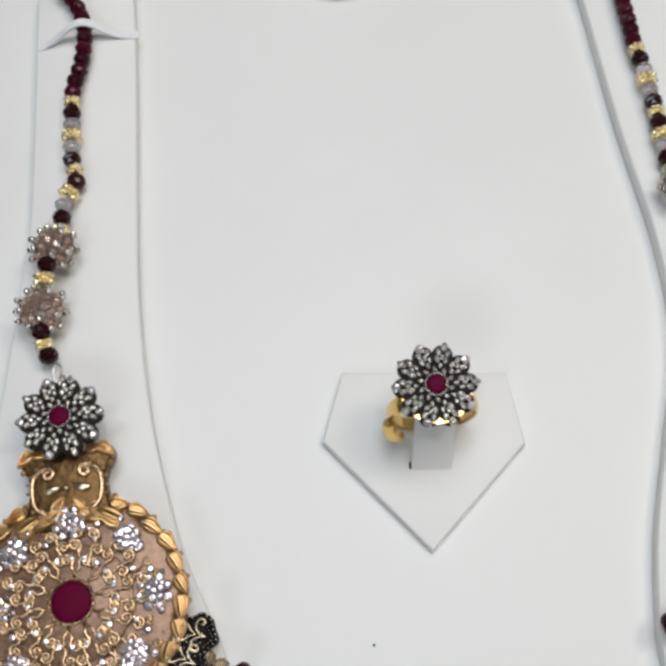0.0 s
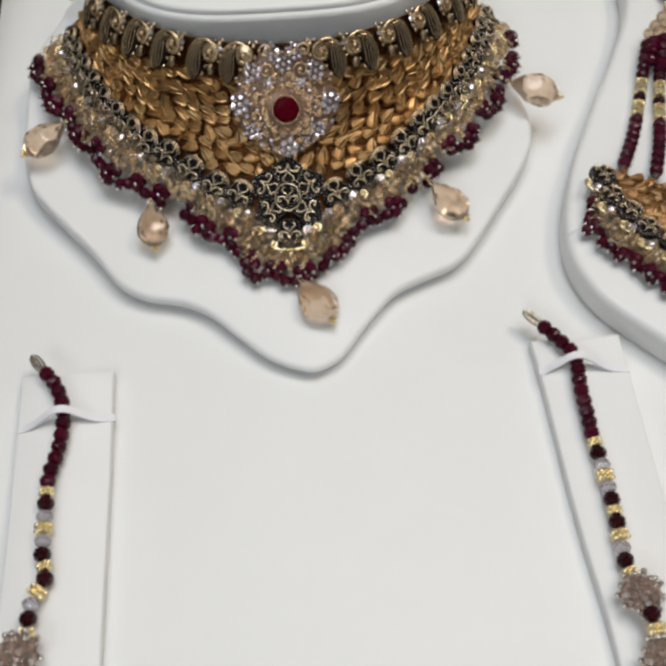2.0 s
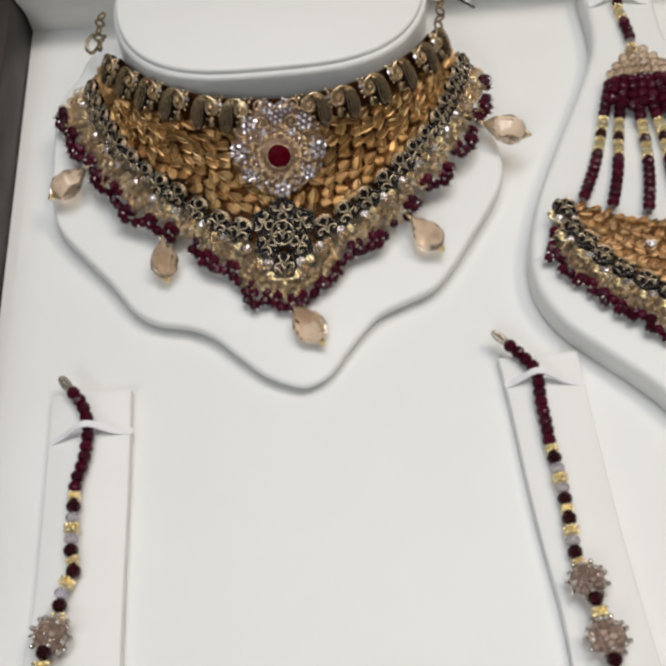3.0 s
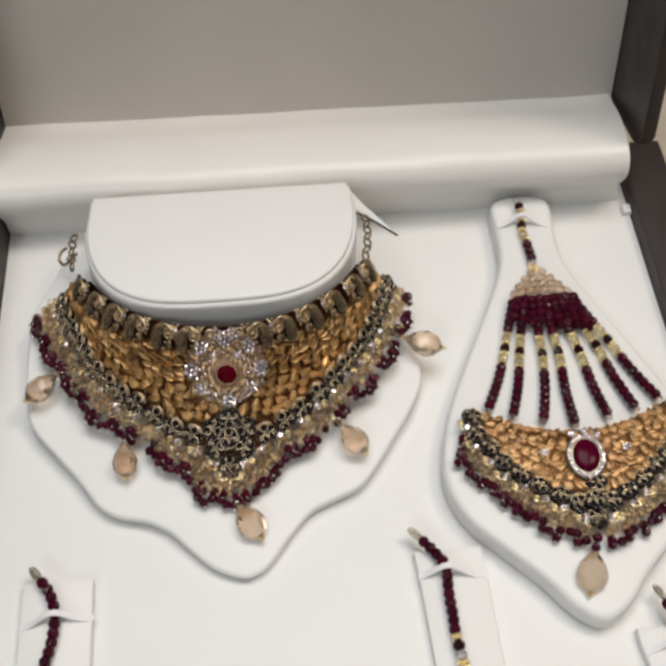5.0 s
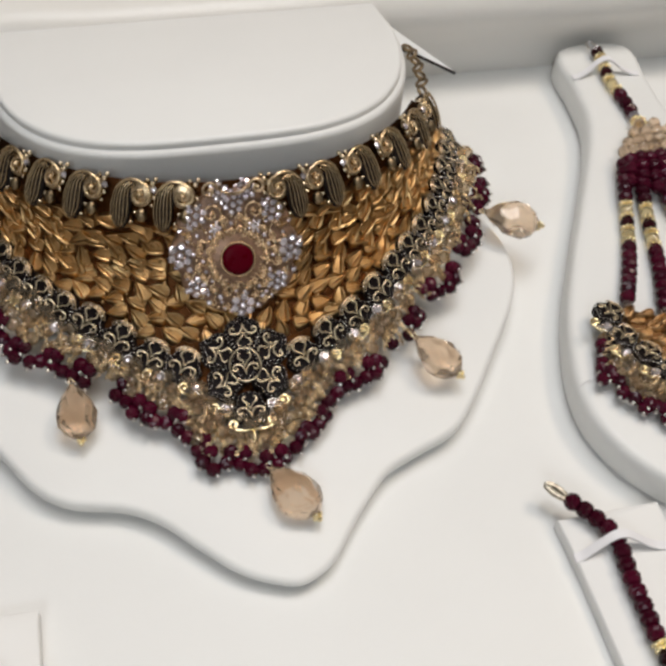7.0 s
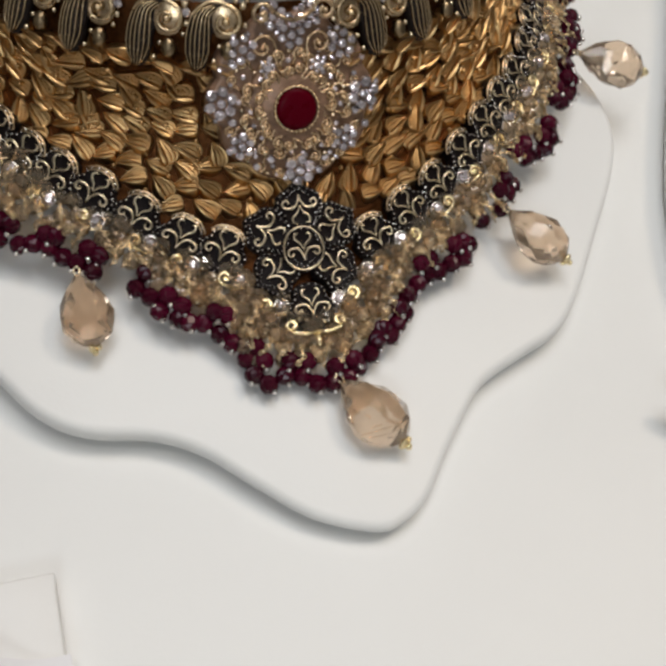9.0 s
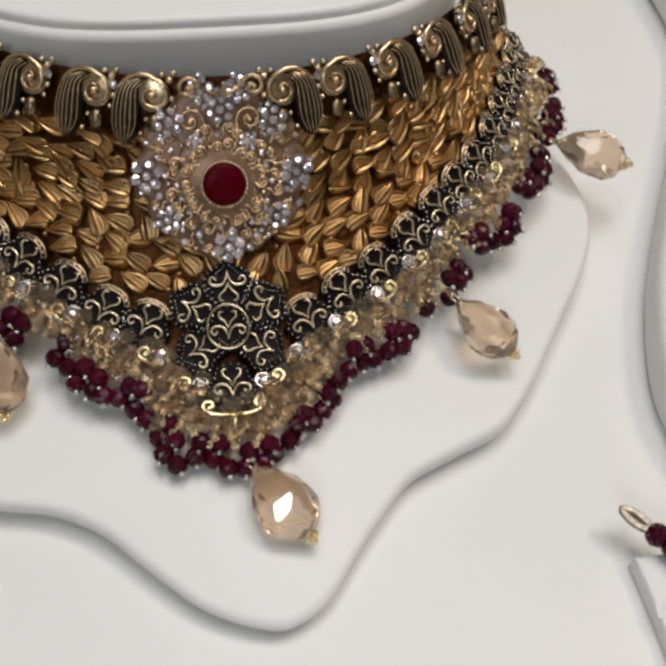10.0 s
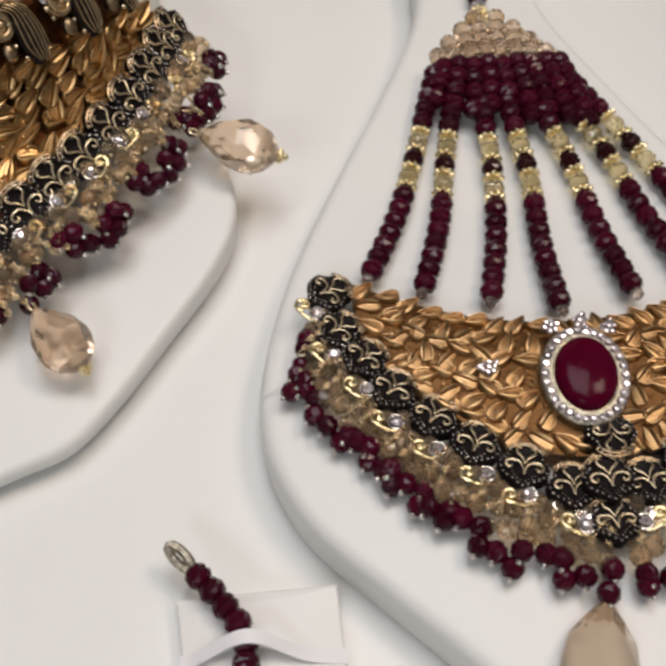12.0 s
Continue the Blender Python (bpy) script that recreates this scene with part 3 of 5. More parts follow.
# paisleys along the top edge
def paisley(side):
    """A fluted fan that falls from a curled head; returns body, ribs, curl, the plate inside the curl and the berry."""
    body = [(x * MM * side, y * MM) for x, y in flat(spline([(-2.4, 4.9), (0.6, 5.2), (3.1, 3.8), (4.5, 0.6), (5.1, -3.2), (3.9, -6.2), (2.0, -6.0), (0.9, -3.4), (0.2, -0.2), (-2.0, 2.0), (-3.6, 3.6)], 4))]
    if side > 0:
        body = body[::-1]
    back = Geo().prism(body, -1.2 * MM, 0.4 * MM, 0.5 * MM, 2)
    back.grid([[((2.7 + 1.8 * math.cos(a) * q - 0.12 * 4.4 * math.sin(a) * q) * side * MM, (-1.4 + 4.3 * math.sin(a) * q) * MM, z * MM) for a in [2 * math.pi * k / 20 for k in range(20)]] for q, z in ((1.0, 0.3), (0.85, 0.8), (0.55, 1.25), (0.1, 1.4))], True, True)
    ribs = []
    for j in range(6):
        u = j / 5
        line = [(-1.2 + 1.6 * u, 4.2 + 0.7 * math.sin(math.pi * u)), (0.4 + 2.3 * u, 3.0 + 1.2 * u), (0.7 + 3.6 * u, 0.2 + 0.8 * u), (1.1 + 3.8 * u, -3.2 + 0.2 * u), (2.4 + 1.9 * u, -5.7 + 0.6 * u - 0.9 * math.sin(math.pi * u))]
        pts = [(p.x * MM * side, p.y * MM, (0.65 + 1.25 * math.sin(math.pi * (0.10 + 0.80 * u)) * math.sin(math.pi * (0.12 + 0.76 * i / 12))) * MM) for i, p in enumerate(spline(line, 3, False))]
        ribs.append(Geo().tube(pts, [(0.07 + 0.10 * math.sin(math.pi * min(1, 0.1 + 0.85 * i / 12))) * MM for i in range(13)], 6).mesh("rib", M_LOOP))
    head = [(p.x, p.y) for p in spline([(3.4, 3.2), (1.9, 4.7), (0.0, 5.5), (-2.0, 5.2)], 4, False)]
    sp = [(x / MM, y / MM) for x, y, _ in spiral(-2.3, 1.9, 2.9, 0.55, radians(96), 1.25, 20)]
    line = [(x * MM * side, y * MM, 1.1 * MM) for x, y in head + sp]
    curl = Geo().tube(line, [0.20 * MM + 0.26 * MM * math.sin(math.pi * min(1, i / len(line) + 0.12)) for i in range(len(line))], 6)
    curl.ball((-2.3 * MM * side, 1.9 * MM, 1.1 * MM), 0.75 * MM, 8, 6)
    hollow = [(x * MM * side, y * MM) for x, y in flat(spline([(-2.3, 4.7), (-0.4, 4.1), (0.2, 2.0), (-0.1, 0.0), (-1.2, -0.9), (-3.0, -1.0), (-4.9, 0.6), (-4.8, 3.2)], 4))]
    if side > 0:
        hollow = hollow[::-1]
    plate = Geo().prism(hollow, -0.8 * MM, 0.45 * MM, 0.3 * MM, 2)
    rows = []
    for i in range(9):
        t = math.pi * (0.04 + 0.92 * i / 8)
        lump = [0.2 * math.cos(7 * 2 * math.pi * k / 28 + 3.14 * i) for k in range(28)]
        rows.append([((-2.4 * side + (1.25 + lump[k]) * math.sin(t) * math.cos(2 * math.pi * k / 28)) * MM, (-3.0 + 1.7 * math.cos(t)) * MM, (0.5 + (1.1 + lump[k]) * math.sin(t) * math.sin(2 * math.pi * k / 28)) * MM) for k in range(28)])
    berry = Geo().grid(rows, True, True)
    return back.mesh("paisley", M_OXIDE, True, 45), ribs, curl.mesh("curl", M_LOOP), plate.mesh("curl_plate", M_ANTIQUE, True, 50), berry.mesh("berry", M_DIM)


PAIS = {s: paisley(s) for s in (1, -1)}
for s, degs in ((1, (11.1, 19.6, 29.4, 39.4, 49.8, 59.0)), (-1, (11.6, 20.1, 30.2, 39.4, 48.6, 58.4))):
    for i, d in enumerate(degs):
        body, ribs, curl, plate, berry = PAIS[s]
        m = collar_at(s * d, 0.0011, 0.0022, s * -4, -6)
        p = part("paisley", body, M_OXIDE, choker, "fluted antique gold paisley", m=m)
        for me in ribs:
            part("rib", me, M_LOOP, p, m=m)
        for nm, me, mt in (("curl", curl, M_LOOP), ("curl_plate", plate, M_ANTIQUE), ("berry", berry, M_DIM)):
            part(nm, me, mt, p, m=m)
        for dx, dy, rr in ((-5.4, 4.4, 0.72), (-4.2, 5.3, 0.55), (-6.2, 5.5, 0.66), (-5.6, 1.2, 0.6), (-5.0, -0.6, 0.5), (0.2, -4.6, 0.55), (-0.9, -2.2, 0.5)):
            part("gold_ball", GOLDPIN, M_WIRE, choker, m=m @ Matrix.Translation((s * dx * MM, dy * MM, 0.6 * MM)) @ Matrix.Scale(rr / 0.5, 4))
        if i:
            part("stone", STONE, M_CLEAR, choker, m=m @ Matrix.Translation((s * -5.6 * MM, 3.0 * MM, 0.8 * MM)))
        part("leaf", LEAVES[0 if s > 0 else 3], M_GOLD, choker, m=m @ Matrix.Translation((s * -0.8 * MM, -6.4 * MM, 0.2 * MM)) @ pose(0, 0, 0, 0, 0, s * -62) @ Matrix.Diagonal((0.55, 0.95, 0.8, 1)))
# the two small scrolls above the flower
for s in (1, -1):
    m = collar_at(0.2, -0.0006, 0.0034)
    g = Geo().tube(lifted(spiral(s * 5.6, 0.0, 2.1, 0.5, math.pi if s > 0 else 0, s * -1.2, 14), 0.5 * MM), 0.42 * MM, 6)
    g.tube([(s * 3.3 * MM, 0.2 * MM, 0.5 * MM), (s * 1.6 * MM, -0.9 * MM, 0.5 * MM), (0, -1.2 * MM, 0.5 * MM)], 0.4 * MM, 6)
    g.ball((s * 5.6 * MM, 0, 0.5 * MM), 0.6 * MM, 8, 6)
    part("scroll", g.mesh("scroll", M_ANTIQUE), M_ANTIQUE, choker, m=m)


# ---- the crystal flower at the front ----
def scroll_mesh(name, mat, r, length, thick):
    pts = [(-0.2 * length * MM, -0.5 * length * MM, 0), (-0.05 * length * MM, -0.1 * length * MM, 0)] + [(x, y + 0.18 * length * MM, 0) for x, y, _ in spiral(0.12 * length, 0, r, 0.25 * r, math.pi, -1.3, 12)]
    g = Geo().tube(pts, thick * MM, 5)
    end = pts[-1]
    g.ball(end, thick * 1.7 * MM, 6, 4)
    return g.mesh(name, mat)


SCROLL = scroll_mesh("scroll", M_SCROLL, 1.2, 4.8, 0.30)


def floret(parent, m, size, stone, n=5):
    """A small blossom of clear stones round one in its middle."""
    for k in range(n + 1):
        a = 2 * math.pi * k / (n + 1) + 0.3
        part("stone", stone, M_CLEAR, parent, m=m @ Matrix.Translation((size * math.cos(a) * MM, size * math.sin(a) * MM, rnd.uniform(0, 0.3) * MM)) @ pose(0, 0, 0, rnd.uniform(-14, 14), rnd.uniform(-14, 14), rnd.uniform(0, 90)))
    part("stone", STONE, M_CLEAR, parent, m=m @ Matrix.Translation((0, 0, 0.5 * MM)))
    for k in range(2):
        a = rnd.uniform(0, 6.28)
        part("stone", STONE_TINY, M_CLEAR, parent, m=m @ Matrix.Translation((1.5 * size * math.cos(a) * MM, 1.5 * size * math.sin(a) * MM, 0.2 * MM)) @ pose(0, 0, 0, rnd.uniform(-25, 25), rnd.uniform(-25, 25), 0))


def bezel(parent, m, rx, ry, beads, mat, rb):
    g = Geo()
    ring = [(rx * MM * math.cos(2 * math.pi * k / 36), ry * MM * math.sin(2 * math.pi * k / 36), 0.2 * MM) for k in range(36)]
    g.tube(ring, 0.14 * MM, 6, True)
    for k in range(beads):
        a = 2 * math.pi * k / beads
        g.ball((rx * MM * math.cos(a), ry * MM * math.sin(a), 0.55 * MM), rb * MM, 6, 4)
    return part("bezel", g.mesh("bezel", mat), mat, parent, "beaded gold setting", m=m)


def cabochon(parent, m, rx, ry, high, name="ruby", mat=None):
    mat = mat or M_RUBY
    rows = []
    for q, z in ((1.0, 0.0), (0.98, 0.45), (0.90, 0.72), (0.72, 0.88), (0.40, 0.97), (0.05, 1.0)):
        rows.append([(q * rx * MM * math.cos(2 * math.pi * k / 32), q * ry * MM * math.sin(2 * math.pi * k / 32), z * high * MM) for k in range(32)])
    return part(name, Geo().grid(rows, True, True).mesh(name, mat, True, 60), mat, parent, "smooth deep red stone", m=m)


def lobed(r, lobes, depth, n=96, stretch=1.0):
    out = []
    for k in range(n):
        a = 2 * math.pi * k / n
        q = r * (1 - depth + depth * abs(math.cos(a * lobes / 2)) ** 0.7)
        out.append((q * math.cos(a) * MM, q * math.sin(a) * stretch * MM))
    return out


flower_m = FLOWER
petal = [(x + 0.5 * MM, y + 1.3 * MM) for x, y in lobed(15.5, 10, 0.09, stretch=1.0)]
flower = part("flower", Geo().prism(petal, -4.0 * MM, -0.3 * MM, 1.2 * MM, 3).mesh("flower", M_FROST, True, 50), M_FROST, choker, "frosted gilt flower set with clear stones", m=flower_m)
heart = flower_m @ Matrix.Translation((0.5 * MM, -0.4 * MM, 0))
part("inner_disc", Geo().prism(lobed(9.4, 8, 0.12), -0.6 * MM, 0.7 * MM, 0.9 * MM, 3).mesh("inner_disc", M_FROST, True, 50), M_FROST, flower, m=heart)
part("inner_disc", Geo().lathe([(6.4 * MM, 0.3 * MM), (6.2 * MM, 1.2 * MM), (4.9 * MM, 1.7 * MM), (0.3 * MM, 1.8 * MM)], 40).mesh("inner_disc", M_FROST, True, 50), M_FROST, flower, m=heart)
mid = heart @ Matrix.Translation((0, 0, 1.7 * MM))
cabochon(flower, mid, 3.75, 3.8, 1.0)
bezel(flower, mid, 4.0, 4.05, 30, M_LOOP, 0.36)
for x, y, sz, st in ((-2.6, 15.8, 1.7, STONE), (4.0, 15.6, 1.7, STONE), (0.6, 12.4, 1.8, STONE), (-8.2, 10.6, 1.9, STONE), (9.7, 10.2, 1.9, STONE), (-12.8, 1.6, 2.1, STONE_BIG), (13.4, 1.0, 2.1, STONE_BIG),
                     (-9.7, -6.4, 1.7, STONE), (9.6, -6.8, 1.7, STONE), (0.7, -11.9, 2.0, STONE_BIG), (-4.0, 7.0, 1.1, STONE_TINY), (5.0, 6.8, 1.1, STONE_TINY)):
    floret(flower, flower_m @ Matrix.Translation((x * MM, y * MM, 0.7 * MM)), sz, st)
for s in (1, -1):
    big = Geo().tube([(s * 2.0 * MM, 5.2 * MM, 1.0 * MM), (s * 2.9 * MM, 8.0 * MM, 0.8 * MM)] + lifted(spiral(s * 5.1, 10.6, 2.3, 0.5, math.pi if s > 0 else 0.0, s * -1.25, 16), 0.7 * MM), 0.30 * MM, 6)
    big.ball((s * 5.1 * MM, 10.6 * MM, 0.7 * MM), 0.55 * MM, 7, 5)
    part("scroll", big.mesh("scroll", M_SCROLL), M_SCROLL, flower, "thin gold scroll", m=flower_m @ Matrix.Translation((0.5 * MM, 0, 0)))
for k in range(54):
    ring_no = k % 3
    a = 20 * (k // 3) + (0, 8, 14)[ring_no] + rnd.uniform(-4, 4)
    r = (6.0, 8.6, 11.4)[ring_no] + rnd.uniform(-0.4, 0.4)
    if ring_no == 2 and 60 < a % 360 < 120:
        continue
    mm = heart @ pose(0, 0, 0, 0, 0, a - 90) @ Matrix.Translation((0, r * MM, (1.3, 0.8, 0.0)[ring_no] * MM)) @ pose(0, 0, 0, 0, 0, rnd.uniform(-35, 35)) @ Matrix.Diagonal((0.95 * (1 if k % 2 else -1), 0.85, 0.9, 1))
    part("scroll", SCROLL, M_SCROLL, flower, m=mm)
    part("gold_ball", GOLDPIN, M_WIRE, flower, m=heart @ pose(0, 0, 0, 0, 0, a - 82) @ Matrix.Translation((0, (r + 1.2) * MM, (1.0, 0.6, 0.0)[ring_no] * MM)) @ Matrix.Scale(rnd.uniform(0.7, 1.2), 4))
    if k % 4 != 2:
        part("stone", STONE_TINY, M_CLEAR, flower, m=heart @ pose(0, 0, 0, 0, 0, a - 80) @ Matrix.Translation((0, (r - 0.4) * MM, (0, 0.9, 0.3)[ring_no] * MM)) @ pose(0, 0, 0, rnd.uniform(-20, 20), rnd.uniform(-20, 20), 0))

for k in range(44):
    a, r = radians(360 / 22 * (k + 0.5 * (k // 22))), (12.2, 14.0)[k // 22] + rnd.uniform(-0.6, 0.6)
    part("stone", (STONE_TINY, STONE)[k % 3 == 0], M_CLEAR, flower, m=flower_m @ Matrix.Translation(((0.5 + r * math.cos(a)) * MM, (1.3 + r * math.sin(a)) * MM, (0.2 - 0.25 * (k // 22)) * MM)) @ pose(0, 0, 0, rnd.uniform(-22, 22), rnd.uniform(-22, 22), 0))

# ---- black enamel units ----
def enamel_set(w, h):
    """A dished black petal, pointed below: its body, beaded rim, curled filigree and ribbed crest."""
    shape = [(x * w * MM, y * h * MM) for x, y in flat(spline([(0, -0.52), (0.22, -0.38), (0.42, -0.26), (0.50, 0.0), (0.36, 0.18), (0.30, 0.40), (0.0, 0.50), (-0.30, 0.40), (-0.36, 0.18), (-0.50, 0.0), (-0.42, -0.26), (-0.22, -0.38)], 4))]
    body = Geo().grid([[(x * q, y * q, z * MM) for x, y in shape] for q, z in ((1.0, -1.6), (1.0, 0.1), (0.95, 0.55), (0.86, 0.7), (0.70, 0.35), (0.40, 0.30), (0.06, 0.55))], True, True).mesh("enamel_unit", M_BLACK, True, 45)
    rim = Geo()
    for k in range(0, len(shape), 2):
        x, y = shape[k]
        rim.ball((x * 0.90, y * 0.90, 0.75 * MM), 0.25 * MM, 6, 4)
    for s in (1, -1):
        for k in range(4):
            rim.ball((s * (0.05 + 0.055 * k) * w * MM, (-0.36 + 0.05 * k) * h * MM, 0.6 * MM), 0.19 * MM, 5, 4)
    lines = Geo()
    for s in (1, -1):
        arm = [(0, -0.24), (s * 0.03, -0.10), (s * 0.12, 0.02), (s * 0.25, 0.03)]
        arm = [(p.x * w * MM, p.y * h * MM, 1.0 * MM) for p in spline(arm, 3, False)]
        sp = [(x, y, 1.0 * MM) for x, y, _ in spiral(s * 0.27 * w, -0.075 * h, 0.105 * h, 0.03 * h, math.pi / 2, -s * 0.85, 9)]
        n = len(arm) + len(sp)
        lines.tube(arm + sp, [0.12 * MM + 0.19 * MM * math.sin(math.pi * min(1.0, 0.1 + 0.85 * k / n)) for k in range(n)], 5)
        leaf = [(0, -0.02), (s * 0.06, 0.12), (s * 0.17, 0.22), (s * 0.16, 0.33), (s * 0.08, 0.33)]
        leaf = [(p.x * w * MM, p.y * h * MM, 0.95 * MM) for p in spline(leaf, 3, False)]
        lines.tube(leaf, [0.12 * MM + 0.16 * MM * math.sin(math.pi * k / 12) for k in range(len(leaf))], 5)
    crest = Geo()
    for q, z, r in ((1.0, 0.75, 0.30), (1.20, 0.45, 0.34)):
        crest.tube([(0.36 * w * MM * math.cos(a) * q, (0.12 + 0.30 * math.sin(a) * q) * h * MM, z * MM) for a in [radians(28 + 15.5 * k) for k in range(9)]], [r * MM * (0.5 + 0.5 * math.sin(math.pi * k / 8)) for k in range(9)], 6)
    crest.add([(0.36 * w * MM * math.cos(a) * q, (0.12 + 0.30 * math.sin(a) * q) * h * MM, z * MM) for q, z in ((0.98, 0.6), (1.22, 0.3)) for a in [radians(28 + 15.5 * k) for k in range(9)]], [(k, k + 1, k + 10, k + 9) for k in range(8)])
    return body, rim.mesh("beaded_rim", M_SILVER), lines.mesh("filigree", M_WIRE), crest.mesh("crest", M_ANTIQUE)


UNIT = enamel_set(9.4, 9.4)


def enamel_unit(parent, m, crest=True):
    u = part("enamel_unit", UNIT[0], M_BLACK, parent, "black enamel petal with pale gold filigree", m=m)
    part("beaded_rim", UNIT[1], M_SILVER, u, m=m)
    part("filigree", UNIT[2], M_WIRE, u, m=m)
    if crest:
        part("crest", UNIT[3], M_ANTIQUE, u, "ribbed gold crest", m=m)
    return u


def mount_meshes():
    """A tight gold curl with a ball in it, beside a cup for a stone."""
    out = {}
    for s in (1, -1):
        pts = [(s * -1.7 * MM, -0.9 * MM, 0), (s * -0.5 * MM, -1.6 * MM, 0.1 * MM), (s * 1.2 * MM, -1.7 * MM, 0.3 * MM)]
        pts = [tuple(p) for p in spline(pts, 4, False)]
        pts += [(x, y, 0.5 * MM) for x, y, _ in spiral(s * 2.0, -0.2, 1.45, 0.35, radians(-110 if s > 0 else -70), s * 1.15, 14)]
        g = Geo().tube(pts, [(0.14 + 0.26 * min(1, k / 10)) * MM for k in range(len(pts))], 6)
        g.ball((s * 2.0 * MM, -0.2 * MM, 0.5 * MM), 0.5 * MM, 7, 5)
        cup = Geo().lathe([(0.9 * MM, -1.2 * MM), (1.5 * MM, 0.0), (1.45 * MM, 0.45 * MM), (1.15 * MM, 0.4 * MM), (0.9 * MM, 0.0)], 14, Matrix.Translation((s * -0.7 * MM, 0.2 * MM, 0)))
        out[s] = g.mesh("curl_mount", M_YGOLD), cup.mesh("cup", M_SILVER)
    return out


MOUNT = mount_meshes()


def stone_mount(parent, m, s, size=1.0):
    m = m @ Matrix.Scale(size, 4)
    c = part("curl_mount", MOUNT[s][0], M_YGOLD, parent, "pale gold curl with a clear stone", m=m)
    part("cup", MOUNT[s][1], M_SILVER, c, m=m)
    part("stone", STONE_BIG, M_CLEAR, c, m=m @ Matrix.Translation((s * -0.7 * MM, 0.2 * MM, 0.5 * MM)) @ pose(0, 0, 0, rnd.uniform(-20, 20), rnd.uniform(-20, 20), 0))


for s, row_units, row_mounts in ((1, ((8.3, 27.8), (13.4, 25.1), (18.6, 23.1), (24.2, 20.6), (29.5, 18.5), (34.4, 17.0), (39.2, 15.8), (44.6, 14.1), (50.2, 12.0), (56, 10.2), (61.5, 8.8), (66, 8.0)),
                                  ((2.7, 37.5), (6.7, 33.4), (11.7, 29.6), (17.4, 27.0), (22.6, 24.2), (28.1, 22.3), (33.7, 20.1), (39, 18.9), (44.5, 17.2), (50, 15.4), (56, 13.8), (62, 12.6))),
                                 (-1, ((-9.8, 27.1), (-14.7, 25.6), (-20.0, 22.9), (-25.6, 20.6), (-30.9, 19.6), (-35.5, 18.4), (-40.4, 16.8), (-45.5, 14.9), (-50.8, 13.0), (-56.4, 11.2), (-62, 9.8), (-67.5, 8.6)),
                                  ((-4.3, 37.7), (-8.5, 32.5), (-13.7, 29.7), (-18.5, 27.0), (-24.8, 25.1), (-30.9, 23.6), (-36.5, 21.6), (-42, 19.8), (-48, 17.8), (-54, 16.0), (-60, 14.4), (-66, 12.8)))):
    for d, r in row_units:
        enamel_unit(choker, collar_at(d, r * MM, 0.0020, s * 22 + rnd.uniform(-6, 6), rnd.uniform(0, 8)))
    for d, r in row_mounts:
        stone_mount(choker, collar_at(d, r * MM, 0.0026, s * 14 + rnd.uniform(-8, 8)), s)
for d, r, w in ((-0.5, 20.9, 180), (-4.7, 24.2, -118), (3.5, 24.5, 118), (-4.0, 31.6, -62), (2.7, 31.9, 62), (-0.8, 38.3, 0)):
    enamel_unit(choker, collar_at(d, r * MM, 0.0026, w, 4) @ Matrix.Scale(0.98, 4), False)
m = collar_at(-0.8, 0.0277, 0.0036)
u = enamel_unit(choker, m @ Matrix.Scale(0.92, 4), False)
ring = [(3.7 * (1 - 0.10 * math.sin(a) * (math.sin(a) < 0)) * math.cos(a) * MM, (4.0 * math.sin(a) + 0.2) * MM, 0.95 * MM) for a in [2 * math.pi * k / 30 for k in range(30)]]
part("ring_border", Geo().tube(ring, 0.22 * MM, 6, True).mesh("ring_border", M_WIRE), M_WIRE, u, "gold ring round the middle petal", m=m)
bar = Geo()
for s in (1, -1):
    bar.tube([(0, -0.2 * MM, 0), (s * 2.2 * MM, -0.5 * MM, 0), (s * 4.2 * MM, 0.0, 0)] + [(x, y, 0) for x, y, _ in spiral(s * 4.4, 1.4, 1.3, 0.35, -math.pi / 2, s * 1.1, 12)], 0.48 * MM, 6)
bar.tube([(0, 0, 0), (0, -2.0 * MM, 0), (0, -3.6 * MM, -0.3 * MM)], 0.45 * MM, 6)
part("scroll_bar", bar.mesh("scroll_bar", M_YGOLD), M_YGOLD, choker, "pale gold scroll above the front drop", m=collar_at(-0.8, 0.0434, 0.0034))


# ---- bead fringe ----
def pinned_bead(parent, m, mesh, mat, pin=PIN, out=(0, -1, 0.25), reach=1.9):
    b = part("bead", mesh, mat, parent, m=m @ pose(0, 0, 0, rnd.uniform(0, 180), rnd.uniform(0, 180), 0))
    v = Vector(out).normalized() * reach * MM
    part("pin_head", pin, M_SILVER, b, m=m @ Matrix.Translation(v))
    return b


def wire_mesh(seed):
    r = random.Random(seed)
    p = [(0, 2.4, 0.6), (r.uniform(-0.7, 0.7), 1.0, 1.3), (r.uniform(-0.9, 0.9), -0.4, 1.5), (r.uniform(-0.7, 0.7), -1.8, 0.9), (r.uniform(-0.9, 0.9), -3.0, 0.2)]
    g = Geo().tube([tuple(q * MM) for q in spline(p, 3, False)], 0.17 * MM, 5)
    for k in (1, 2, 3):
        c = Vector(p[k]) * MM
        g.tube([(c.x + 0.55 * MM * math.cos(a), c.y + 0.55 * MM * math.sin(a), c.z) for a in [k + 2 * math.pi * i / 9 for i in range(9)]], 0.12 * MM, 4, True)
    return g.mesh("wire_loop", M_LOOP)


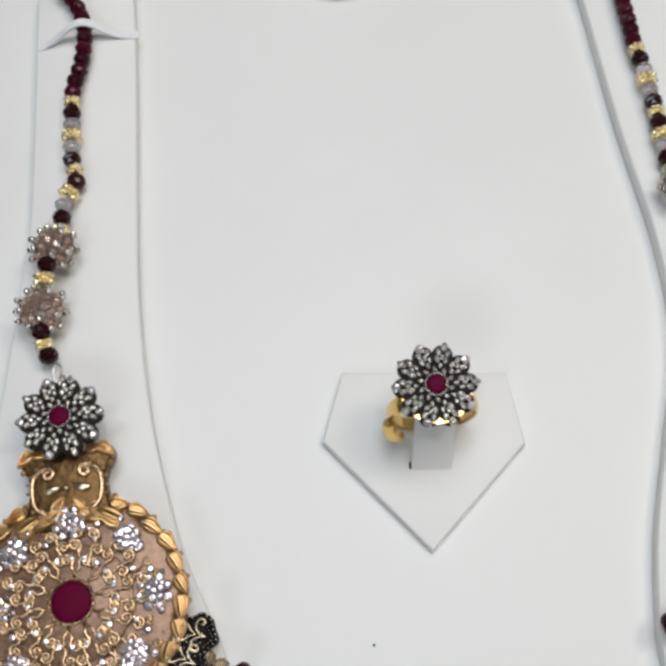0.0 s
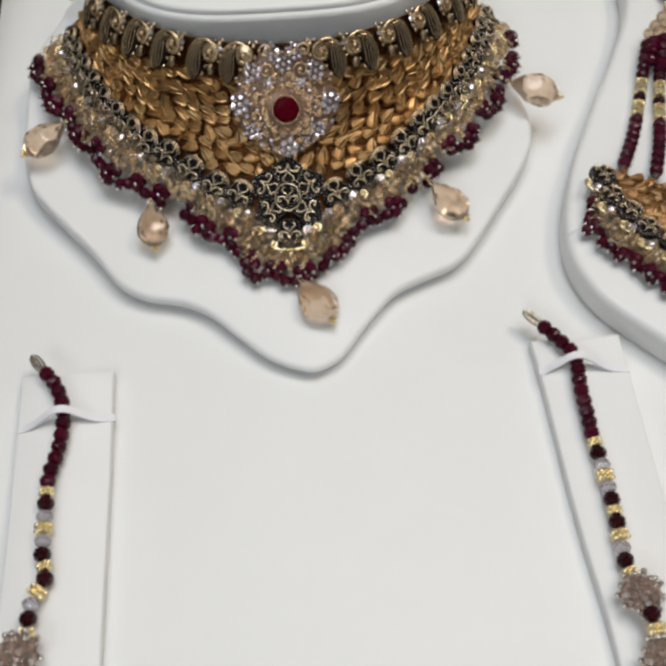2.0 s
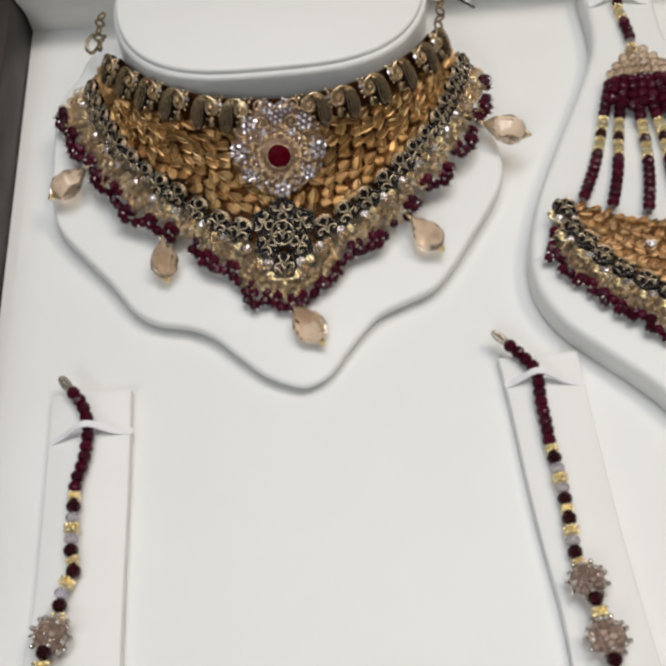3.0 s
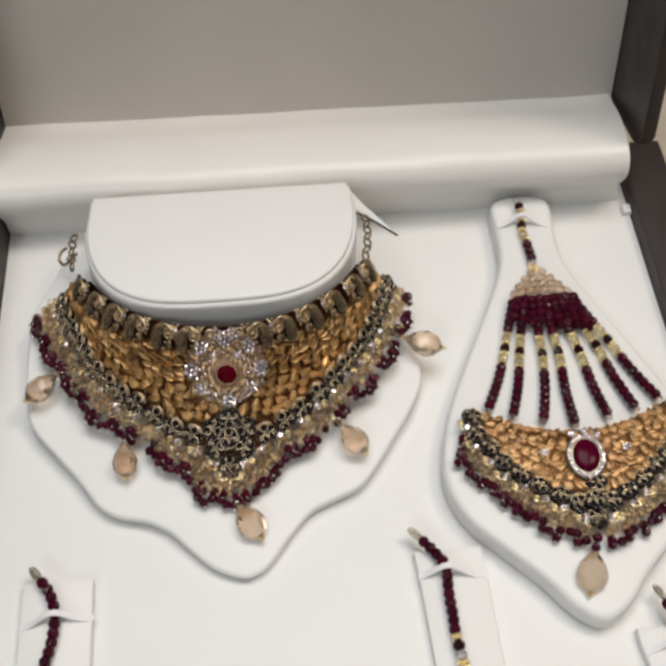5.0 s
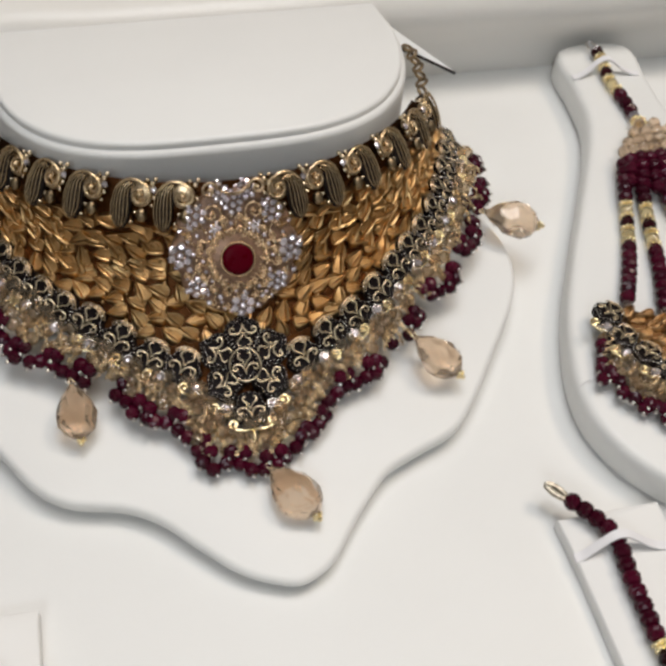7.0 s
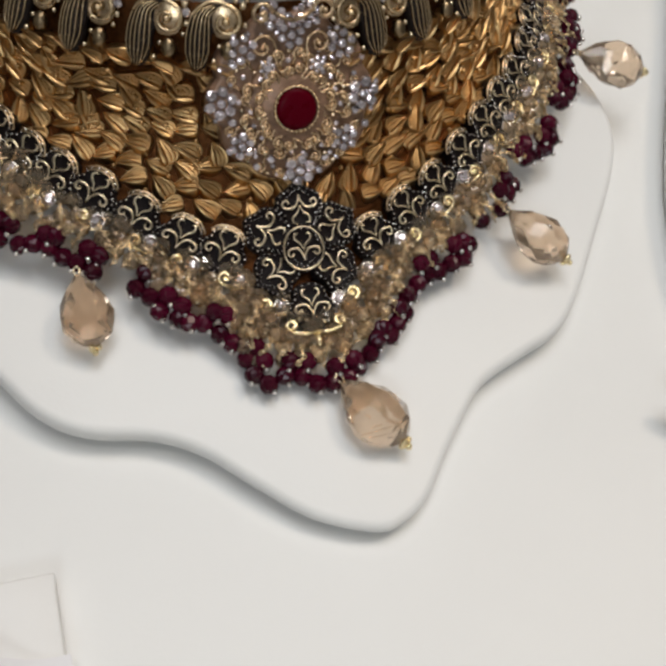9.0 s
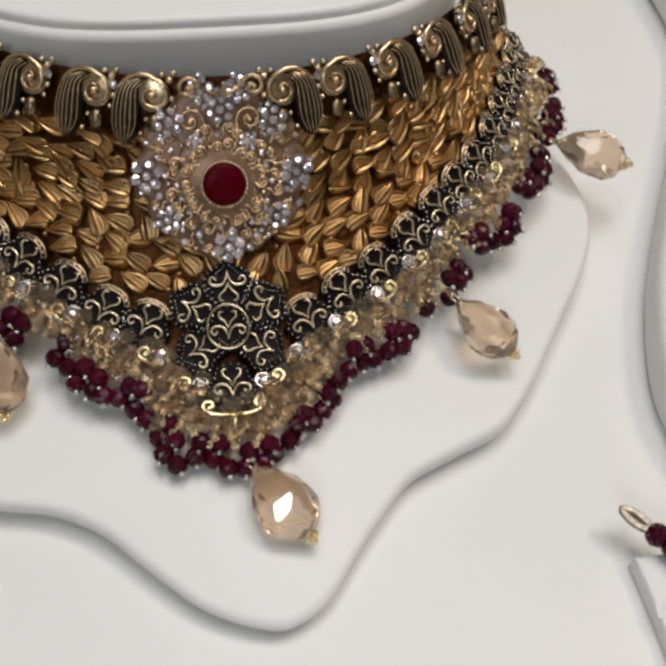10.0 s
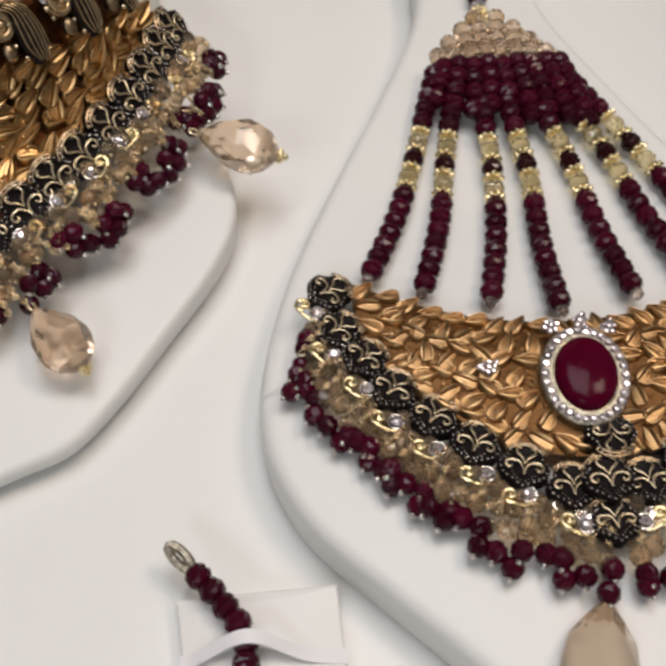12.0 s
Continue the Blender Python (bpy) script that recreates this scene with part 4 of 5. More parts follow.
WIRES = [wire_mesh(k) for k in range(5)]
d = -69.5
n = 0
while d <= 67.5:
    ro, ri = steps(EDGE, d), steps(BLACK_LOW, abs(d)) - 0.0016
    gap = 22.4 < d < 24.2 or -23.6 < d < -20.6
    dip = 0.0010 * math.sin(n * 1.05)
    if not gap:
        for j in range(1, 2) if n % 6 == 4 and d > 12 else range(2 if n % 3 else 1):
            m = collar_at(d + rnd.uniform(-0.3, 0.3) + j * 0.8, ro - 0.0026 * j + dip + rnd.uniform(-0.0005, 0.0005), 0.0012 + rnd.uniform(0, 0.0010) + 0.0010 * j)
            pinned_bead(choker, m, BEAD, M_MAROON, out=(rnd.uniform(-0.6, 0.6), -1, 0.35), reach=2.1)
    span = ro - 0.0036 - ri
    count = max(1, round(span / 0.0024))
    for j in range(count):
        m = collar_at(d + rnd.uniform(-0.9, 0.9), ri + span * (j + 0.5) / count + rnd.uniform(-0.0007, 0.0007), 0.0012 + rnd.uniform(0, 0.0016))
        part("crystal_bead", CRYSTAL, M_CHAMP, choker, m=m @ pose(0, 0, 0, rnd.uniform(0, 180), rnd.uniform(0, 180), 0))
        if j % 2 == n % 2:
            part("gold_ball", GOLDPIN, M_WIRE, choker, m=m @ Matrix.Translation((rnd.uniform(-1.2, 1.2) * MM, -1.2 * MM, 1.5 * MM)))
    part("wire_loop", WIRES[rnd.randrange(5)], M_LOOP, choker, m=collar_at(d + rnd.uniform(-1, 1), ri + (ro - ri) * rnd.uniform(0.3, 0.75), 0.0030, rnd.uniform(-50, 50)))
    step = 0.6
    while (collar(d + step, steps(EDGE, d + step)) - collar(d, ro)).length < 0.00285 and step < 3:
        step += 0.1
    d += step
    n += 1


def drop_mesh(name, length, width, mat):
    """A pear drop cut in small diamond facets, its tip up."""
    rows = []
    for i, (t, w) in enumerate(((0.0, 0.10), (0.08, 0.28), (0.22, 0.60), (0.38, 0.86), (0.56, 1.0), (0.72, 0.96), (0.86, 0.74), (0.95, 0.42), (1.0, 0.12))):
        rows.append([(w * width / 2 * MM * math.cos(2 * math.pi * (k + 0.5 * (i % 2)) / 9), -t * length * MM, 0.80 * w * width / 2 * MM * math.sin(2 * math.pi * (k + 0.5 * (i % 2)) / 9)) for k in range(9)])
    return Geo().grid(rows, True, True).mesh(name, mat, True, 16)


DROP = drop_mesh("drop", 13.2, 9.4, M_DROP)
DROP_CAP = Geo()
for k in range(3):
    DROP_CAP.ball((0.75 * MM * math.cos(2.1 * k), -0.5 * MM, 0.75 * MM * math.sin(2.1 * k)), 0.6 * MM, 7, 5)
DROP_CAP.ball((0, -1.3 * MM, 0), 0.62 * MM, 7, 5)
DROP_CAP = DROP_CAP.mesh("drop_cap", M_YGOLD)


def pear_drop(parent, top, tip, label):
    top, tip = Vector(top), Vector(tip)
    y = (top - tip).normalized()
    x = y.cross(Vector((0, 0, 1))).normalized()
    z = x.cross(y)
    m = Matrix.Translation(top) @ Matrix((x, y, z)).transposed().to_4x4()
    k = (top - tip).length / (12.9 * MM)
    m = m @ Matrix.Diagonal((max(0.9, k), k, max(0.9, k), 1))
    dr = part("drop", DROP, M_DROP, parent, label, m=m)
    part("drop_cap", DROP_CAP, M_YGOLD, dr, "three tiny gold balls", m=m @ Matrix.Translation((0, -12.9 * MM, 0)))
    link = Geo().tube([(0.5 * MM * math.cos(a), 0.5 * MM + 0.9 * MM * math.sin(a), 0) for a in [2 * math.pi * i / 10 for i in range(10)]], 0.2 * MM, 5, True)
    part("link", link.mesh("link", M_WIRE), M_WIRE, dr, m=m)


for top, tip in (((-0.0030, -0.1205, 0.0108), (0.0049, -0.1336, 0.0098)), ((0.0385, -0.0920, 0.0160), (0.0470, -0.1030, 0.0135)), ((0.0675, -0.0548, 0.0190), (0.0826, -0.0580, 0.0150)),
                 ((-0.0463, -0.0930, 0.0158), (-0.0454, -0.1060, 0.0120)), ((-0.0735, -0.0620, 0.0190), (-0.0848, -0.0710, 0.0165))):
    pear_drop(choker, top, tip, "faceted champagne crystal drop")


# chains and hook at the ends
def link_mesh(rx, ry, thick):
    return Geo().tube([(rx * MM * math.cos(a), ry * MM * math.sin(a), 0) for a in [2 * math.pi * i / 14 for i in range(14)]], thick * MM, 6, True).mesh("chain_link", M_DIM)


LINK = link_mesh(1.5, 2.1, 0.48)
for s in (1, -1):
    for k in range(-3 if s > 0 else 0, 5):
        m = collar_at(s * (71 + 3.3 * k), (-0.0022 if s > 0 else 0.0004) - 0.0006 * k, 0.0012, 90) @ pose(0, 0, 0, 0, 70 if k % 2 else 10, 0)
        part("chain_link", LINK, M_ANTIQUE, choker, m=m)
hook = [(-0.0665, -0.0090, 0.0300), (-0.0690, -0.0080, 0.0262), (-0.0715, -0.0075, 0.0225), (-0.0740, -0.0062, 0.0195), (-0.0762, -0.0035, 0.0190), (-0.0755, -0.0002, 0.0205), (-0.0728, 0.0008, 0.0222)]
part("hook", Geo().tube([tuple(p) for p in spline(hook, 4, False)], 0.0007, 7), M_DIM, choker, "antique gold hook clasp")


# ---- the side ornament on its board ----
def flat_at(x, y, z, spin=0.0, tilt=0.0):
    """A pose by millimetres, z up, y towards the lid."""
    return pose(x * MM, y * MM, z * MM, tilt, 0, spin)


def along(points):
    """Lengths along a line of points, to walk on it."""
    total = [0.0]
    for a, b in zip(points, points[1:]):
        total.append(total[-1] + (b - a).length)
    return total


def point_on(points, total, s):
    for i in range(len(points) - 1):
        if s <= total[i + 1] or i == len(points) - 2:
            t = (s - total[i]) / max(1e-9, total[i + 1] - total[i])
            return points[i].lerp(points[i + 1], t), (points[i + 1] - points[i]).normalized()


KINDS = {"m": (BEAD_BIG, M_MAROON, 3.35, "bead"), "d": (BEAD_DARK, M_DARKBEAD, 3.0, "bead"), "c": (CRYSTAL_BIG, M_HONEY, 3.2, "crystal_bead"), "k": (CLEARBEAD, M_GLASS, 2.3, "crystal_bead"),
         "D": (BEAD_DARK, M_DARKBEAD, 3.8, "bead", 1.1), "K": (CLEARBEAD, M_GLASS, 3.1, "crystal_bead", 1.25), "H": (SPACER2, M_YGOLD, 3.5, "spacer", 1.2), "h": (SPACER2, M_YGOLD, 2.6, "spacer", 0.98), "e": (ENDBEAD, M_BLUSH, 1.9, "crystal_bead"), "g": (SPACER, M_YGOLD, 1.75, "spacer"), "G": (SPACER2, M_YGOLD, 2.8, "spacer")}


def string_beads(parent, points, order, fit=True):
    """Beads threaded along a line in a given order, stretched to its length."""
    pts = spline([tuple(p) for p in points], 6, False)
    total = along(pts)
    spots = order.count("+")
    if spots:  # each plus sign stands for as many maroon beads as fit
        free = total[-1] - sum(KINDS[k][2] for k in order if k != "+") * MM
        first = round(free * (0.40 if spots > 1 else 1.0) / (3.35 * MM))
        second = round(free / (3.35 * MM)) - first
        order = order.replace("+", "m" * first, 1).replace("+", "m" * second, 1)
    need = sum(KINDS[k][2] for k in order) * MM
    k_fit = total[-1] / need if fit else 1.0
    s = 0.0
    for k in order:
        me, mat, size, nm = KINDS[k][:4]
        grow = KINDS[k][4] if len(KINDS[k]) > 4 else 1.0
        size *= MM * k_fit
        p, way = point_on(pts, total, s + size / 2)
        q = way.to_track_quat("Z", "Y").to_matrix().to_4x4()
        part(nm, me, mat, parent, m=Matrix.Translation(p) @ q @ pose(0, 0, 0, rnd.uniform(-7, 7), rnd.uniform(-7, 7), rnd.uniform(0, 90)) @ Matrix.Scale(grow, 4))
        s += size
    return pts


orn = thing("hair_ornament", pose(0.131, -0.10, 0.0112), "gold crescent hair ornament with maroon bead strands and red stone", "hair ornament")
# strands
ends = ((96.8, -90.2), (106.3, -94.0), (118.2, -96.9), (130.8, -99.6), (145.0, -97.0), (156.8, -94.2), (167.3, -90.2))
mids = ((109.9, -58.1), (115.3, -61.4), (124.3, -63.7), (131.1, -66.4), (139.9, -64.3), (147.6, -62.0), (153.6, -60.6))
tops = ((116.6, -37.0), (120.6, -38.2), (124.9, -38.8), (129.3, -39.0), (134.0, -38.4), (138.0, -37.4), (141.2, -36.2))
for i in range(7):
    a, b, c = tops[i], mids[i], ends[i]
    q = (a[0] * 0.45 + b[0] * 0.55 + (b[0] - 131) * 0.02, a[1] * 0.4 + b[1] * 0.6)
    pts = [(a[0] * MM, a[1] * MM, 0.0158), (q[0] * MM, q[1] * MM, 0.0150), (b[0] * MM, b[1] * MM, 0.0140), (((b[0] + c[0]) / 2 + (1.0 if i < 3 else -0.6)) * MM, (b[1] + c[1]) / 2 * MM, 0.0138), (c[0] * MM, c[1] * MM, 0.0150)]
    string_beads(orn, pts, "+gcgdgcg+e")
# extra short strands fill the bundle under the cap
for i in range(9):
    x0, reach = 118.5 + 2.9 * i, 0.0105 + 0.0007 * i + 0.0010 * (i % 3)
    string_beads(orn, [(x0 * MM, -0.0368, 0.0172 + 0.0006 * (i % 2)), ((x0 + (x0 - 129.5) * 0.16) * MM, -0.0368 - reach * 0.5, 0.0172), ((x0 + (x0 - 129.5) * 0.34) * MM, -0.0368 - reach, 0.0150)], "+")
# cap of champagne beads
for j, (y, n, w) in enumerate(((-24.5, 2, 4.5), (-27.6, 4, 11.0), (-30.8, 6, 17.0), (-33.6, 8, 22.5))):
    for k in range(n):
        x = 128.6 + (k - (n - 1) / 2) * w / max(1, n - 1)
        part("crystal_bead", CAPBEAD, M_DROP, orn, m=flat_at(x + rnd.uniform(-0.3, 0.3), y - 0.02 * (x - 128.6) ** 2 * 0.6, 16.2 + 1.6 * math.cos((x - 128.6) / 14), rnd.uniform(0, 90), rnd.uniform(0, 90)))
        if j:
            part("gold_ball", GOLDPIN, M_WIRE, orn, m=flat_at(x + 1.6, y - 1.6 - 0.012 * (x - 128.6) ** 2, 18.0) @ Matrix.Scale(1.5, 4))
part("crown_bead", SPACER2, M_YGOLD, orn, m=flat_at(128.4, -21.6, 15.6, 0, 90))
string_beads(orn, [(0.1291, 0.0182, 0.0140), (0.1291, 0.0105, 0.0136), (0.1280, 0.0018, 0.0136), (0.1288, -0.0045, 0.0136), (0.1294, -0.0130, 0.0136), (0.1286, -0.0195, 0.0142)], "dgcgdgcgmmmkg")
loop = Geo().tube([(0.1286 + 0.0014 * math.cos(a), 0.0205 + 0.0020 * math.sin(a), 0.0135) for a in [2 * math.pi * i / 12 for i in range(12)]], 0.0004, 6, True)
part("clasp_ring", loop, M_SILVER, orn, "small silver end ring")


# the crescent
def cres_top(u):
    return -101.8 + 10.2 * abs(u) ** 2.0


def cres_low(u):
    return -127.8 + 23.6 * abs(u) ** 2.2


def cres_z(u, v):
    return 15.2 + 2.4 * math.sin(math.pi * min(1, 0.15 + 0.7 * v)) * (1 - 0.35 * u * u)


rows, back = [], []
for i in range(41):
    u = -1.04 + 2.08 * i / 40
    rows.append([((131.2 + 35.5 * u) * MM, (cres_top(u) + (cres_low(u) - cres_top(u)) * k / 8) * MM, cres_z(u, k / 8) * MM) for k in range(9)])
    back.append([(x, y, 0.0122) for x, y, z in reversed(rows[-1])])
part("crescent_plate", Geo().grid([r + b for r, b in zip(rows, back)], True, True), M_CRES_SHADE, orn, "gold crescent plate, coloured dark for the shade under leaves")
for j in range(7):
    for i in range(20):
        u = -0.98 + 1.96 * (i + 0.5 * (j % 2)) / 19.5
        v = (j + 0.5) / 7
        x, y = 131.2 + 35.5 * u, cres_top(u) + (cres_low(u) - cres_top(u)) * v
        tall = cres_top(u) - cres_low(u)
        if (x - 130.4) ** 2 / 60 + (y + 114.5) ** 2 / 88 < 1 or (tall < 16 and j % 2) or abs(u) > 1:
            continue
        lie = rnd.choice((-75, -62, -48, -35)) if j % 2 else rnd.choice((40, 58, 70, -60))
        part("leaf", LEAVES_LONG[rnd.randrange(4)], M_CGOLD, orn, m=flat_at(x + rnd.uniform(-0.4, 0.4), y + rnd.uniform(-0.4, 0.4), cres_z(u, v) + 0.35, lie + rnd.uniform(-14, 14) - 12 * (1 if u > 0 else -1), rnd.uniform(-2, 2)))
        if (i + j) % 2:
            part("gold_ball", GOLDBALL, M_GOLD, orn, m=flat_at(x + 2.0, y - 1.5, cres_z(u, v) + 0.1) @ Matrix.Scale(0.9, 4))
for s in (1, -1):
    floret(orn, flat_at(131 + s * 16.0, -111.5, 18.6), 1.0, STONE_TINY, 5)
# the red oval with its halo
oval = flat_at(130.4, -114.6, 18.6, -6, 4)
setting = part("oval_setting", Geo().prism([(7.5 * MM * math.cos(a), 9.3 * MM * math.sin(a)) for a in [2 * math.pi * k / 48 for k in range(48)]], -1.5 * MM, 1.2 * MM, 0.6 * MM, 3).mesh("oval_setting", M_CLASP, True, 50), M_CLASP, orn, "oval setting with a halo of clear stones", m=oval)
cabochon(setting, oval @ Matrix.Translation((0, 0, 1.0 * MM)), 5.2, 6.7, 2.4, mat=M_GARNET)
bezel(setting, oval @ Matrix.Translation((0, 0, 1.0 * MM)), 5.35, 6.85, 0, M_WIRE, 0.3)
for k in range(30):
    a = 2 * math.pi * k / 30
    part("stone", STONE, M_CLEAR, setting, m=oval @ Matrix.Translation((6.55 * MM * math.cos(a), 8.2 * MM * math.sin(a), 1.25 * MM)) @ pose(0, 0, 0, rnd.uniform(-12, 12), rnd.uniform(-12, 12), 0))
for s in (-1, 0, 1):
    floret(setting, oval @ Matrix.Translation((s * 4.8 * MM, (10.2 - abs(s) * 1.0) * MM, 0.9 * MM)), 0.9, STONE_TINY, 4)

UROW = spline([(131 - dx, y, 0) for dx, y in ((40.0, -93.0), (39.3, -100.5), (35.8, -106.8), (31.5, -113.0), (25.6, -119.1), (19.6, -124.2), (12.6, -128.5), (6.0, -131.0), (0.0, -132.0))], 6, False)
EROW = spline([(131 - dx, y, 0) for dx, y in ((45.5, -102.0), (48.6, -109.5), (46.6, -115.5), (41.0, -122.5), (36.0, -128.0), (31.0, -133.0), (26.0, -137.8), (19.0, -143.0), (11.0, -147.6), (2.0, -150.0))], 6, False)


def row_at(line, t, s):
    f = t * (len(line) - 1)
    i = min(int(f), len(line) - 2)
    p = line[i].lerp(line[i + 1], f - i)
    return (131 + s * (131 - p.x), p.y)


for s in (1, -1):
    for k, ((dx, y), (ex, ey)) in enumerate((((41, -93), (44, -97)), ((40, -101), (42, -106)), ((36, -107), (37, -113)), ((32, -113.5), (33, -119.5)), ((26, -119), (27, -125)), ((20, -124.5), (20, -130)), ((13, -129), (14, -134)), ((6, -133), (6, -139)))):
        enamel_unit(orn, flat_at(131 + s * dx, y, 16.8, s * (62 - 7.5 * k), -6) @ Matrix.Scale(0.90, 4))
        stone_mount(orn, flat_at(131 + s * ex, ey, 16.8, s * (44 - 6 * k), -6), s, 1.05)
    for k in range(24):
        t = (k + 0.5) / 24
        x, y = row_at(UROW, t, -s)
        ex, ey = row_at(EROW, t, -s)
        for f in ((0.34, 0.55, 0.72) if k % 2 else (0.30, 0.46, 0.64)):
            part("crystal_bead", CRYSTAL, M_CHAMP, orn, m=flat_at(x + (ex - x) * f + rnd.uniform(-0.8, 0.8), y + (ey - y) * f + rnd.uniform(-0.8, 0.8), 13.6 + 2.2 * (1 - f) + rnd.uniform(0, 1), rnd.uniform(0, 90), rnd.uniform(0, 90)))
            part("gold_ball", GOLDPIN, M_WIRE, orn, m=flat_at(x + (ex - x) * f + rnd.uniform(-1.2, 1.2), y + (ey - y) * f + rnd.uniform(-1.2, 1.2), 16.6 - f))
        if k % 3:
            part("wire_loop", WIRES[k % 5], M_LOOP, orn, m=flat_at(x + (ex - x) * 0.5, y + (ey - y) * 0.5, 16.4, math.degrees(math.atan2(ey - y, ex - x)) + 90 + rnd.uniform(-20, 20)))
        for f in ((0.82,), (0.95, 0.80), (0.92,), (0.97, 0.83))[k % 4]:
            way = Vector((ex - x, ey - y, 3)).normalized()
            pinned_bead(orn, flat_at(x + (ex - x) * f + rnd.uniform(-0.7, 0.7), y + (ey - y) * f + rnd.uniform(-0.7, 0.7), 13.4 + rnd.uniform(0, 1.0) + (1 - f) * 5), BEAD, M_MAROON, out=way, reach=2.1)
enamel_unit(orn, flat_at(132.4, -125.6, 18.6, 180, 4) @ Matrix.Scale(0.9, 4))
enamel_unit(orn, flat_at(130.4, -132.6, 18.2, 0, -4) @ Matrix.Scale(0.92, 4))
enamel_unit(orn, flat_at(130.0, -139.2, 17.4, 0, -6) @ Matrix.Scale(0.88, 4))
for s in (1, -1):
    stone_mount(orn, flat_at(130.0 + s * 5.2, -139.8, 17.4, s * 30, -6), s)
pear_drop(orn, (0.1271, -0.1505, 0.0142), (0.1220, -0.1655, 0.0132), "faceted champagne crystal drop")
part("thread", Geo().tube([(0.0842, -0.1082, 0.0140), (0.0815, -0.1090, 0.0130), (0.0782, -0.1098, 0.0116), (0.0772, -0.1100, 0.0100)], 0.00012, 5), M_STRAP, orn, "loose nylon thread end")


# ---- stone flower, as on the earrings and the ring ----
def star_flower(parent, m, r, name="flower"):
    """Ten petals of bright grains on an oxidised base, round a red stone."""
    petals = 10
    f = part(name, Geo().prism(lobed(r * 1.0, petals, 0.20, 120), -1.2 * MM, 0.2 * MM, 0.4 * MM, 2).mesh(name, M_OXIDE, True, 50), M_OXIDE, parent, "oxidised flower set with pale stones", m=m)
    balls = [Geo().ball((0, 0, 0), q * r * MM, 8, 6).mesh("silver_ball", M_SILVER) for q in (0.108, 0.088, 0.068)]
    for k in range(petals):
        a = 2 * math.pi * k / petals
        for rr, off, size in ((0.93, 0.0, 0), (0.77, 0.135, 1), (0.77, -0.135, 1), (0.60, 0.17, 1), (0.60, -0.16, 2), (0.66, 0.0, 2), (0.47, 0.0, 2), (0.36, 0.31, 2)):
            hi = (0.75 - 0.75 * rr + (0.35 if rr == 0.66 else 0)) * r * 0.12 + rnd.uniform(-0.08, 0.08)
            if size == 0 and k % 2:
                part("stone", STONE_BIG, M_CLEAR, f, m=m @ Matrix.Translation((r * rr * math.cos(a) * MM, r * rr * math.sin(a) * MM, 0.5 * MM)) @ pose(0, 0, 0, rnd.uniform(-14, 14), rnd.uniform(-14, 14), 0))
            else:
                part("silver_ball", balls[size], M_SILVER, f, m=m @ Matrix.Translation((r * rr * math.cos(a + off) * MM, r * rr * math.sin(a + off) * MM, (0.45 + hi) * MM)) @ pose(0, 0, 0, 0, 0, math.degrees(a + 2.2 * off)) @ Matrix.Diagonal((1.2, 0.86, 0.9, 1)))
    up = m @ Matrix.Translation((0, 0, 0.9 * MM))
    cabochon(f, up, 0.225 * r, 0.225 * r, 0.9, mat=M_DULL)
    bezel(f, up, 0.26 * r, 0.26 * r, 18, M_SILVER, 0.30)
    return f


def bead_cluster(parent, c, r):
    """A ball of small champagne crystals, each pinned."""
    for k in range(20):
        a, h = 2.4 * k, 0.95 - 1.25 * k / 19
        q = math.sqrt(max(0.05, 1 - h * h))
        v = Vector((q * math.cos(a), q * math.sin(a), h * 0.6))
        part("crystal_bead", BLUSH, M_BLUSH, parent, m=Matrix.Translation(Vector(c) + v * (r - 1.3) * MM) @ pose(0, 0, 0, rnd.uniform(0, 90), rnd.uniform(0, 90), 0))
        if k > 1:
            part("pin_head", PIN, M_SILVER, parent, m=Matrix.Translation(Vector(c) + v * (r + 0.9) * MM) @ Matrix.Scale(1.55, 4))


